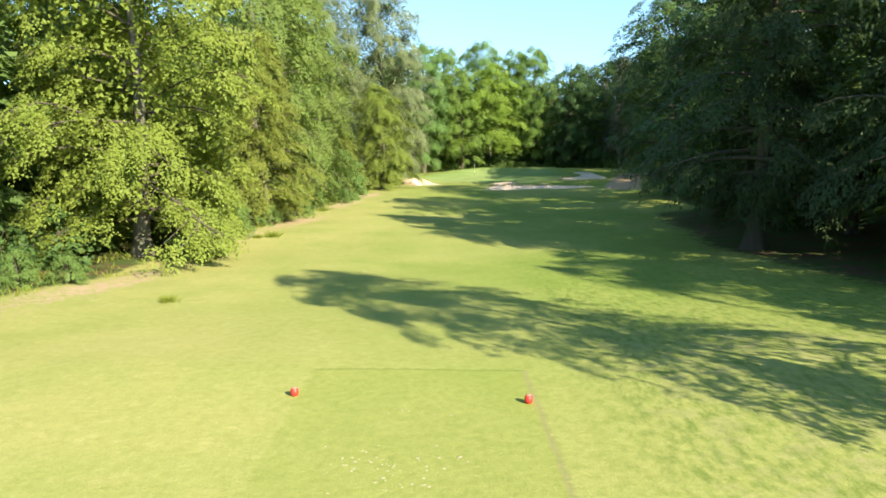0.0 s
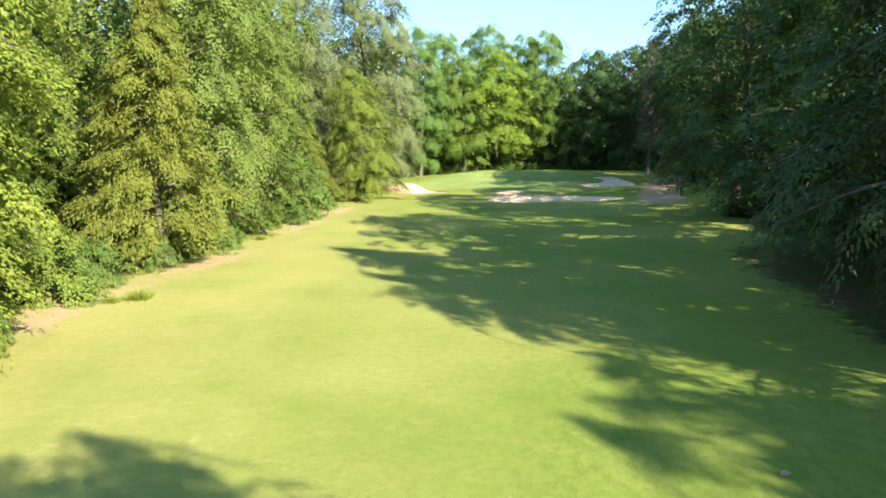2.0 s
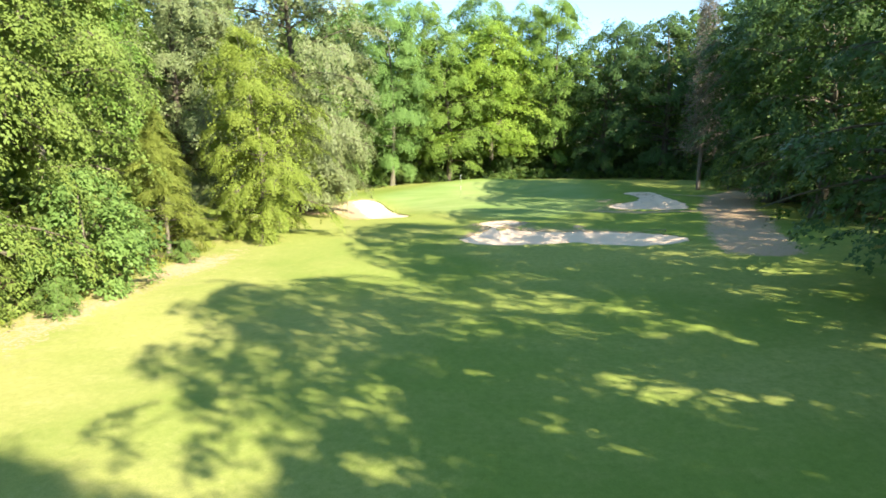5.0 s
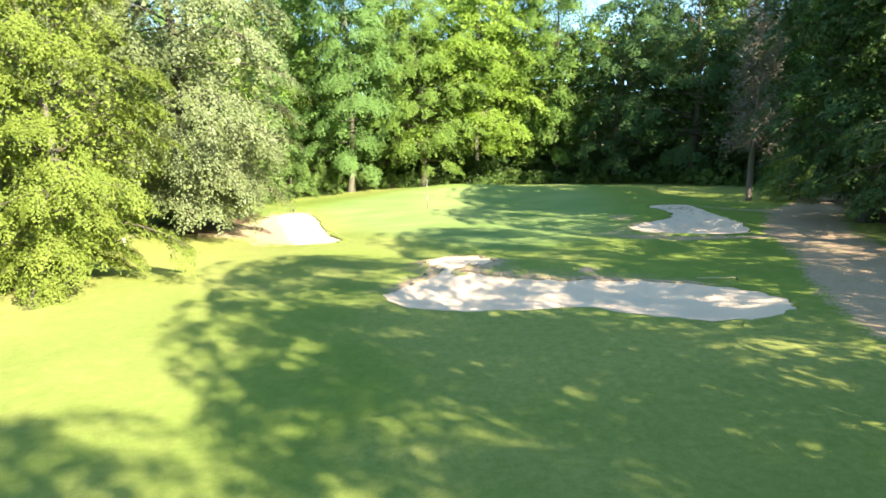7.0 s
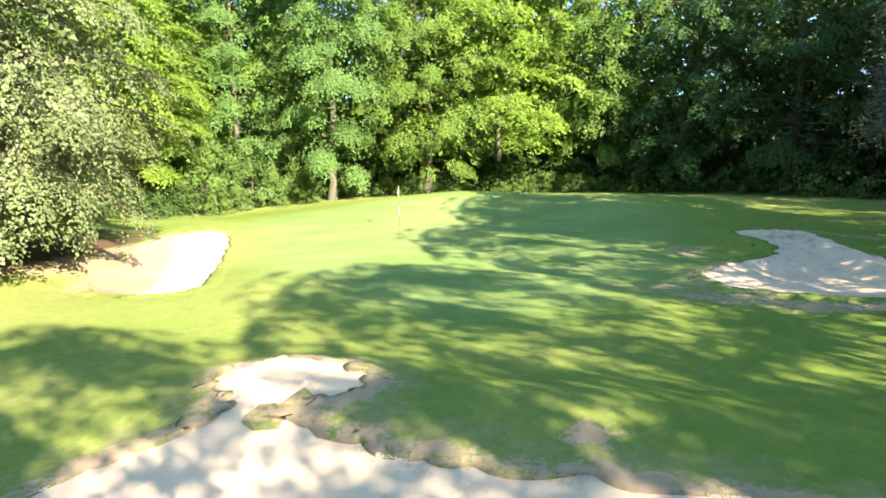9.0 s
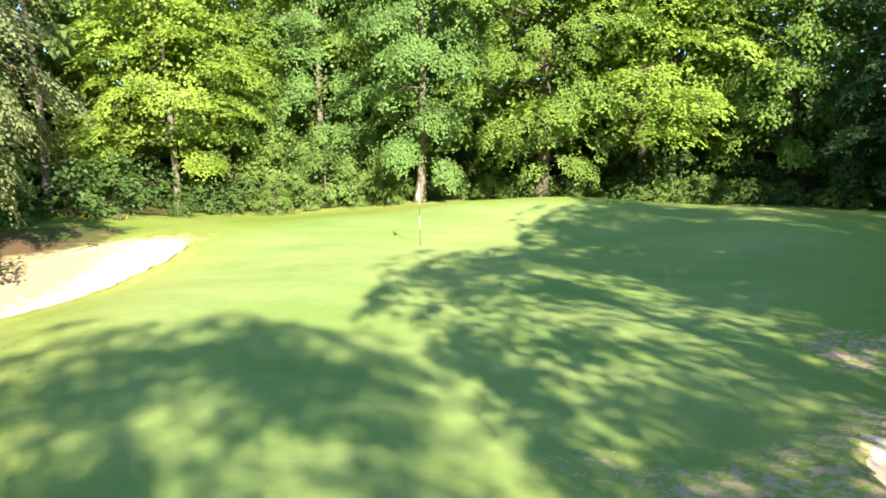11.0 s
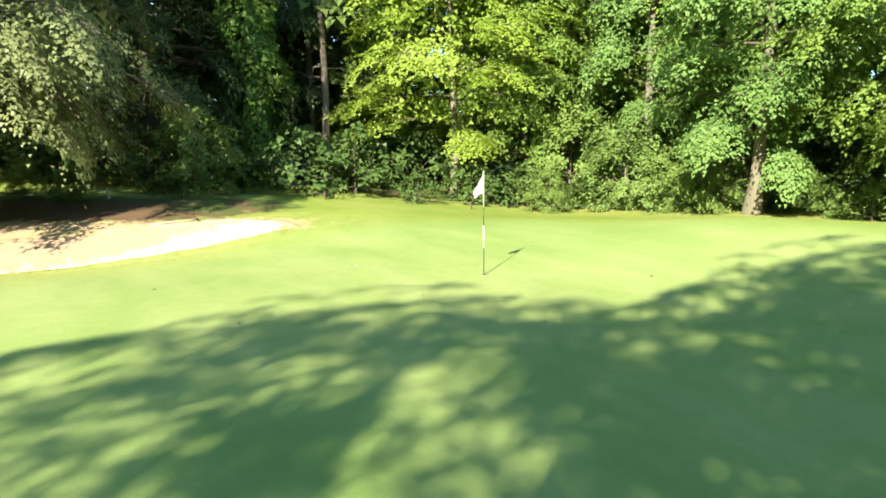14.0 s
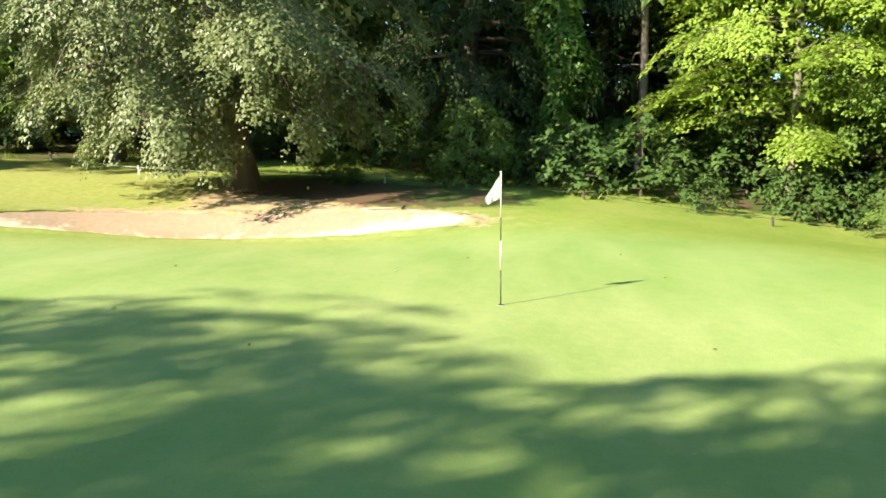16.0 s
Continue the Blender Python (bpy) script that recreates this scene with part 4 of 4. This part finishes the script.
def build_flagstick(x, y):
    stick = tagged(new("flagstick"), "black and white striped flagstick with limp white flag in the green", "flagstick")
    stick.location = (x, y, turf(x, y))
    for z0, z1, mat in ((-0.1, 0.57, BLACK_PAINT), (0.57, 1.035, WHITE_PAINT), (1.035, 1.41, BLACK_PAINT), (1.41, 2.11, WHITE_PAINT)):
        r = 0.0105 - 0.0015 * z0
        part("pole_band", spun([(r, z0), (r, z1)], 14), mat, stick, "black band" if mat is BLACK_PAINT else "white band", flat=False)
    part("finial", spun([(0.009, 2.11), (0.014, 2.118), (0.012, 2.135), (0.003, 2.142)], 14), WHITE_PAINT, stick, flat=False)
    bm = bmesh.new()
    nu, nv = 14, 10
    grid = []
    for i in range(nu + 1):
        u = i / nu
        row = []
        for j in range(nv + 1):
            v = j / nv
            top = Vector((0, -0.245 * u, 2.095 - 0.40 * u ** 0.95))
            low = Vector((0, -0.20 * u, 1.715 - 0.11 * u))
            p = top.lerp(low, v)
            p.x += 0.030 * math.sin(u * 7.5 + v * 1.5) * u + 0.022 * math.sin(u * 13 - v * 2) * u
            p.y -= 0.012
            row.append(bm.verts.new(p))
        grid.append(row)
    for i in range(nu):
        for j in range(nv):
            bm.faces.new((grid[i][j], grid[i + 1][j], grid[i + 1][j + 1], grid[i][j + 1]))
    bmesh.ops.solidify(bm, geom=bm.faces[:], thickness=0.003)
    part("flag", bm, WHITE, stick, "limp white cloth", flat=False)
    cup = tagged(new("hole_cup"), "white-rimmed hole in the green round the flagstick", "hole")
    cup.location = (x, y, turf(x, y))
    bm = bmesh.new()
    ring = [[bm.verts.new((r * math.cos(k * math.tau / 24), r * math.sin(k * math.tau / 24), z)) for k in range(24)] for r, z in ((0.058, 0.004), (0.054, 0.007), (0.053, 0.004), (0.053, -0.02))]
    for a, b in zip(ring[:-1], ring[1:]):
        for k in range(24):
            bm.faces.new((a[k], a[(k + 1) % 24], b[(k + 1) % 24], b[k]))
    part("rim", bm, STEEL, cup)
    # solid black plug level with the rim, painting the shade down the hole
    part("well", spun([(0.0525, -0.05), (0.0525, 0.0055)], 24), BLACK_PAINT, cup)
    return stick


def build_tee_marker(x, y, turn):
    holder = tagged(new("tee_marker"), "small red plastic tee marker on the mown tee", "tee marker", "tee markers")
    holder.matrix_basis = pose(x, y, turf(x, y), 0, 0, turn)
    part("body", spun([(0.045, 0.0), (0.075, 0.02), (0.082, 0.07), (0.080, 0.12), (0.066, 0.150), (0.05, 0.158)], 24), RED_PAINT, holder, flat=False)
    part("cap", spun([(0.048, 0.156), (0.044, 0.168), (0.02, 0.172)], 20), PINK_PAINT, holder, "faded top", flat=False)
    part("spike", spun([(0.004, -0.12), (0.008, 0.004)], 8), STEEL, holder)


def rope_between(name, points, sag, radius, material, label):
    pts = []
    for a, b in zip(points[:-1], points[1:]):
        for k in range(12):
            t = k / 12
            p = Vector(a).lerp(Vector(b), t)
            p.z -= sag * 4 * t * (1 - t)
            pts.append((*p, radius))
    pts.append((*points[-1], radius))
    v, f = tubes([pts], 6)
    return tagged(link(name, quick_mesh(name, v, f), material), label, "rope")


def build_post(x, y, height=0.36, material=None, label="short pale post of a low rope fence"):
    post = tagged(new("fence_post"), label, "post", "rope fence posts")
    post.matrix_basis = pose(x, y, turf(x, y), 3, -2, 20)
    bm = bmesh.new()
    bmesh.ops.create_cube(bm, size=1.0, matrix=Matrix.Translation((0, 0, height / 2 - 0.06)) @ Matrix.Diagonal((0.075, 0.075, height + 0.12, 1)))
    bmesh.ops.bevel(bm, geom=bm.edges[:], offset=0.008, segments=1, affect="EDGES")
    part("shaft", bm, material or STEEL, post)
    part("cap", spun([(0.045, height - 0.005), (0.045, height + 0.012), (0.02, height + 0.03)], 12), material or STEEL, post)
    return (x, y, turf(x, y) + height - 0.05)


def build_rake(x, y, turn, label):
    rake = tagged(new("bunker_rake"), label, "rake")
    rake.matrix_basis = pose(x, y, float(lie(x, y)) + 0.1, 0, -3, turn)
    pole = spun([(0.016, 0.0), (0.017, 0.6), (0.016, 1.35)], 10)
    bmesh.ops.transform(pole, matrix=pose(-0.65, 0, 0, 0, 90, 0), verts=pole.verts)
    part("handle", pole, WOOD_POLE, rake, flat=False)
    bm = bmesh.new()
    bmesh.ops.create_cube(bm, size=1.0, matrix=Matrix.Translation((0.69, 0, 0)) @ Matrix.Diagonal((0.05, 0.5, 0.03, 1)))
    bmesh.ops.bevel(bm, geom=bm.edges[:], offset=0.008, segments=1, affect="EDGES")
    part("head", bm, BLACK_PAINT, rake)
    for k in range(9):
        tooth = spun([(0.008, 0.0), (0.003, -0.06)], 6)
        bmesh.ops.translate(tooth, vec=(0.69, -0.22 + k * 0.055, -0.012), verts=tooth.verts)
        part("tooth", tooth, BLACK_PAINT, rake)


build_flagstick(5.18, 115.06)
build_tee_marker(-3.0, 13.85, 20)
build_tee_marker(1.62, 13.35, 75)
tops = [build_post(x, y) for x, y in ((-13.8, 92.0), (-10.0, 99.0), (-12.2, 108.6))]
rope_between("fence_rope", tops, 0.10, 0.012, CORD, "pale rope slung between short fence posts")
cable_posts = [build_post(x, y, 0.32, BARK_DARK, "short dark wooden stake holding a cord") for x, y in ((-11.4, 111.2), (-10.6, 116.6), (-9.8, 123.0), (-8.4, 129.5))]
rope_between("fence_rope", [tops[2]] + cable_posts, 0.08, 0.011, CABLE, "dark cord slung low along the undergrowth")
build_rake(16.95, 87.75, -11, "pale wooden bunker rake lying on the grass")
build_rake(-5.7, 110.2, 92, "pale wooden bunker rake lying beside the sand")


def build_fallen_leaf(x, y, size, turn, tilt, material):
    bm = bmesh.new()
    a = [(-0.5, 0, 0.0), (-0.15, 0.3, 0.12), (0.25, 0.24, 0.16), (0.55, 0, 0.03), (0.25, -0.24, 0.14), (-0.15, -0.3, 0.1)]
    ring = [bm.verts.new((px * size, py * size, pz * size + 0.006)) for px, py, pz in a]
    mid = bm.verts.new((0.05 * size, 0, 0.004))
    for k in range(6):
        bm.faces.new((mid, ring[k], ring[(k + 1) % 6]))
    bmesh.ops.solidify(bm, geom=bm.faces[:], thickness=0.002)
    leaf = part("fallen_leaf", bm, material)
    leaf.matrix_basis = pose(x, y, turf(x, y) + 0.004, tilt, 0, turn)
    tagged(leaf, "small curled dry leaf lying on the green", "leaf", "fallen leaves")


for k, (x, y) in enumerate(((5.4, 114.4), (3.4, 112.9), (7.3, 109.7), (2.8, 115.9), (2.6, 117.9), (4.1, 108.8), (6.4, 113.1), (1.6, 114.0), (8.2, 112.2), (4.9, 111.2), (0.7, 117.2), (6.9, 118.0))):
    build_fallen_leaf(x, y, 0.045 + 0.02 * (k % 3), k * 67, 10, WHITE_PAINT if k in (1, 4) else LITTER_LEAF)
build_fallen_leaf(7.63, 29.1, 0.26, 30, 5, WOOD_POLE)


def build_divots():
    r = np.random.default_rng(9)
    bm = bmesh.new()
    for _ in range(90):
        cx, cy = r.normal(-1.0, 0.7), r.normal(10.6, 0.4)
        if r.uniform() < 0.15:
            cx, cy = r.normal(-0.5, 0.5), r.normal(12.9, 0.2)
        rad, n = 0.01 + 0.035 * r.uniform() ** 2, 7
        z = turf(cx, cy) + 0.012
        ring = [bm.verts.new((cx + rad * r.uniform(0.6, 1.3) * math.cos(k * math.tau / n), cy + rad * r.uniform(0.5, 1.0) * math.sin(k * math.tau / n), z - 0.01)) for k in range(n)]
        top = bm.verts.new((cx, cy, z))
        for k in range(n):
            bm.faces.new((top, ring[k], ring[(k + 1) % n]))
    tagged(part("divot_sand", bm, DIVOT), "small pale sand fillings in worn tee turf", "sand", kind="stuff")


build_divots()


def build_blades(name, spots, length, lean, label, seed):
    """Single grass blades at the spots (x, y, z)."""
    r = np.random.default_rng(seed)
    m = len(spots)
    out = np.column_stack([r.normal(0, lean, m), r.normal(0, lean, m), np.ones(m)])
    size = length * r.uniform(0.5, 1.4, m)
    me = leaf_mesh(name, np.asarray(spots), out, np.column_stack([r.normal(0, 1, m), r.normal(0, 1, m), np.zeros(m)]), size, 0.012 + size * 0.09, np.clip(r.normal(0.5, 0.25, m), 0, 1))
    return tagged(link(name, me, BLADES, flat=True), label, "grass", kind="stuff")


def rim_spots(loop, lo, hi, n, seed):
    r = np.random.default_rng(seed)
    k = r.integers(0, len(loop), n)
    p = loop[k] + (np.roll(loop, -1, 0)[k] - loop[k]) * r.uniform(0, 1, (n, 1))
    t = unit(np.roll(loop, -1, 0)[k] - np.roll(loop, 1, 0)[k])
    o = np.column_stack([t[:, 1], -t[:, 0]])
    if inside_distance(loop, *(loop + 0.05 * np.column_stack([unit(np.roll(loop, -1, 0) - np.roll(loop, 1, 0))[:, 1], -unit(np.roll(loop, -1, 0) - np.roll(loop, 1, 0))[:, 0]])).T).mean() > 0:
        o = -o
    p = p + o * r.uniform(lo, hi, (n, 1))
    return np.column_stack([p, lie(p[:, 0], p[:, 1]) + 0.02])


build_blades("rim_grass", np.concatenate([rim_spots(BUNKER_FRONT, -0.06, 0.16, 9000, 1), rim_spots(BUNKER_LEFT, -0.08, 0.34, 7000, 2), rim_spots(BUNKER_RIGHT, -0.06, 0.16, 4000, 3)]),
             0.045, 0.9, "short ragged grass fringe round the sand bunkers", 4)


def edge_spots(n, lo, hi, seed, keep):
    r = np.random.default_rng(seed)
    x, y = r.uniform(-26, 34, n), r.uniform(8, 138, n)
    wood_gap = -inside_distance(OPEN, x, y)
    clump = np.array([noise.noise(Vector((a * 0.45, b * 0.45, seed))) for a, b in zip(x, y)])
    ok = (wood_gap > lo) & (wood_gap < hi) & (clump > 0.05) & keep(x, y)
    return np.column_stack([x[ok], y[ok], ground_z(x[ok], y[ok])])


build_blades("edge_grass", edge_spots(160000, -0.8, 3.5, 6, lambda x, y: (x < 2) & (y < 118)), 0.36, 0.45, "tall uncut grass and weeds along the wood edge", 7)


def build_tuft(x, y, size, seed):
    r = np.random.default_rng(seed)
    m = 260
    p = r.normal(0, 0.16 * size, (m, 2))
    me = leaf_mesh("grass_tuft", np.column_stack([p, np.zeros(m)]), np.column_stack([p * 3 + r.normal(0, 0.35, (m, 2)), np.ones(m)]), r.normal(0, 1, (m, 3)), size * r.uniform(0.2, 0.5, m), np.full(m, 0.03) * size,
                   np.clip(r.normal(0.5, 0.25, m), 0, 1))
    ob = link("grass_tuft", me, BLADES, flat=True)
    ob.location = (x, y, turf(x, y))
    tagged(ob, "tuft of taller green grass on the mown edge", "grass", "grass tufts")


for k, (x, y, size) in enumerate(((-10.8, 45.0, 1.2), (-11.6, 44.4, 0.8), (-10.3, 61.5, 0.9), (-9.6, 24.5, 0.7), (-9.4, 73.0, 0.9))):
    build_tuft(x, y, size, 50 + k)


def bare_tree(name, label, where, height, seed, material, limbs, reach, twigs, low=0.15, sag=0.35, lean=0.0, needles=None, needle_top=0.6):
    """A dead or thin-crowned trunk with bare limbs and twigs."""
    r = np.random.default_rng(seed)
    root = tagged(new(name), label, "tree")
    zs = np.linspace(-0.3, height, 14)
    core = np.column_stack([lean * zs + 0.12 * np.sin(zs * 0.4 + seed), 0.1 * np.sin(zs * 0.33), zs, 0.17 * (1 - 0.88 * zs / height) * height / 14])
    v, f = tubes([core], 10)
    link("trunk", quick_mesh("trunk", v, f), material, root)
    lines, at, out = [], [], []
    for i in range(limbs):
        z0 = height * (low + (0.97 - low) * (i + r.uniform()) / limbs)
        az = i * 2.4 + r.normal(0, 0.4)
        L = reach * (1.15 - 0.8 * z0 / height) * r.uniform(0.5, 1.2)
        d = np.array([math.cos(az), math.sin(az), 0])
        k = np.linspace(0, 1, 5)[:, None]
        p = np.array([np.interp(z0, zs, core[:, 0]), np.interp(z0, zs, core[:, 1]), z0]) + d * L * k + np.array([0, 0, 1.0]) * (0.15 * L * k - sag * L * k ** 2)
        lines.append(np.column_stack([p, 0.03 * (1 - 0.85 * k[:, 0])]))
        for _ in range(twigs):
            t = r.uniform(0.3, 1.0)
            c = np.array([np.interp(t, k[:, 0], p[:, a]) for a in range(3)])
            e = c + d * r.uniform(0.0, 0.25) * L + r.normal(0, 0.16, 3) * L + np.array([0, 0, -0.14 * L])
            lines.append(np.column_stack([np.stack([c, (c + e) / 2 + r.normal(0, 0.03, 3), e]), [0.016, 0.013, 0.008]]))
            if needles is not None and z0 > height * needle_top:
                m = 7 if needles is LEAF_DEAD else 34
                at.append(e + r.normal(0, 0.22, (m, 3)))
                out.append(r.normal(0, 1, (m, 3)) + d)
    v, f = tubes(lines, 3)
    tagged(link("branchwork", quick_mesh("branchwork", v, f), material, root), kind="stuff")
    if at:
        at, out = np.concatenate(at), np.concatenate(out)
        m = len(at)
        link("crown", leaf_mesh("crown", at, out, r.normal(0, 1, (m, 3)), r.uniform(0.2, 0.35, m), np.full(m, 0.09), np.clip(r.normal(0.5, 0.25, m), 0, 1)), needles, root, flat=True)
    place(root, where, 0, 1)
    return root


bare_tree("dead_spruce", "dead grey-brown spruce with bare drooping twigs", (28.0, 113.1), 18, 61, DEAD_WOOD, 130, 1.75, 11, low=0.2, sag=0.55, needles=LEAF_DEAD, needle_top=0.24)
bare_tree("dead_tree", "tall bare grey trunk with broken stubs", (-18.6, 119.2), 19, 62, DEAD_WOOD, 46, 1.1, 4, low=0.25, sag=0.1)
bare_tree("pine", "thin reddish pine with sparse needles high up", (-29.0, 143.5), 19, 63, PINE_BARK, 46, 3.0, 5, low=0.35, sag=-0.1, needles=LEAF_PINE)
bare_tree("pine", "leaning reddish pine with bare lower limbs", (-25.0, 139.0), 17, 64, PINE_BARK, 40, 2.8, 5, low=0.3, sag=-0.15, lean=0.05, needles=LEAF_PINE)


def build_ivy_tree(where, height, seed):
    r = np.random.default_rng(seed)
    root = tagged(new("ivy_tree"), "old trunk wholly clad in glossy green ivy", "tree")
    zs = np.linspace(-0.3, height, 12)
    v, f = tubes([np.column_stack([0.1 * np.sin(zs * 0.3), 0.1 * np.sin(zs * 0.4 + 1), zs, 0.28 * (1 - 0.7 * zs / height)])], 10)
    link("trunk", quick_mesh("trunk", v, f), BARK_DARK, root)
    m = 14000
    z = r.uniform(0.2, height, m)
    az = r.uniform(0, math.tau, m)
    rad = (0.75 + 0.45 * np.sin(z * 1.3 + 2 * np.sin(az)) + 0.35 * np.sin(az * 3 + z * 0.7)) * (1 - 0.5 * (z / height) ** 3) * r.uniform(0.75, 1.1, m) + 0.25
    d = np.column_stack([np.cos(az), np.sin(az), np.zeros(m)])
    link("ivy", leaf_mesh("ivy", d * rad[:, None] + np.array([0, 0, 1.0]) * z[:, None], d * 0.4 + np.array([0, 0, -0.8]) + r.normal(0, 0.35, (m, 3)), d + np.array([0, 0, 0.5]) + r.normal(0, 0.3, (m, 3)),
                          r.uniform(0.16, 0.32, m), r.uniform(0.14, 0.26, m), np.clip(r.normal(0.5, 0.25, m), 0, 1)), LEAF_IVY, root, "glossy climbing ivy", flat=True)
    place(root, where)


build_ivy_tree((-17.3, 115.6), 17, 71)
for x, y, turn, size in ((-16.4, 27.2, 0, 0.3), (-13.6, 44.6, 80, 0.5), (-13.8, 47.8, 190, 0.42), (-12.9, 63.5, 20, 0.4), (-12.2, 66.0, 110, 0.45), (-15.2, 28.6, 70, 0.26), (-12.6, 51.6, 120, 0.3), (-13.2, 35.6, 200, 0.27), (-12.4, 38.2, 10, 0.24), (-11.0, 58.0, 300, 0.26), (-9.4, 69.0, 30, 0.28), (-9.0, 80.0, 150, 0.24),
                         (-11.4, 107.4, 40, 0.25), (-12.8, 105.8, 220, 0.28)):
    again(bush, (x, y), turn, size, "low leafy green weeds at the wood edge")
# brighter shrubs in the sun behind the green and by the oak
for x, y, turn, size in ((-10.2, 127.5, 0, 0.42), (-8.8, 130.8, 90, 0.75), (-5.5, 132.3, 200, 0.5), (-12.6, 130.4, 140, 1.05), (-9.9, 132.4, 260, 0.95), (-7.0, 133.6, 320, 0.8), (32.5, 117.0, 40, 0.75), (33.8, 106.0, 150, 0.6), (25.2, 66.0, 60, 0.6), (-13.4, 112.0, 80, 0.7)):
    again(bush, (x, y), turn, size, "leafy green shrub at the edge of the wood")
again(bush, (30.4, 112.2), 30, 0.6, "dense round green shrub beside the dead spruce")


def build_stake(x, y):
    """A short red marker stake, driven in with a slight lean."""
    stake = tagged(new("marker_stake"), "short red wooden marker stake under the trees", "stake")
    stake.matrix_basis = pose(x, y, turf(x, y), 4, -5, 15)
    bm = bmesh.new()
    bmesh.ops.create_cube(bm, size=1.0, matrix=Matrix.Translation((0, 0, 0.2)) @ Matrix.Diagonal((0.07, 0.07, 0.62, 1)))
    bmesh.ops.bevel(bm, geom=bm.edges[:], offset=0.008, segments=1, affect="EDGES")
    part("shaft", bm, RED_PAINT, stake)
    part("top", spun([(0.044, 0.508), (0.044, 0.52), (0.012, 0.55)], 8), PINK_PAINT, stake, "faded bevelled top")


def build_fallen_branch(points, label):
    """A bare bent stick lying on the ground."""
    line = [(x, y, turf(x, y) + 0.03 + lift, r) for x, y, lift, r in points]
    v, f = tubes([line], 7)
    tagged(link("fallen_branch", quick_mesh("fallen_branch", v, f), WOOD_POLE), label, "branch")


build_stake(22.35, 59.9)
build_fallen_branch([(22.95, 68.5, 0.1, 0.02), (22.82, 67.8, 0.03, 0.03), (22.8, 67.2, 0.02, 0.034), (23.1, 66.9, 0.06, 0.024)], "bent pale stick lying below the oak")
again(bush, (21.3, 67.4), 200, 0.2, "dark leafy growth round the foot of an oak")
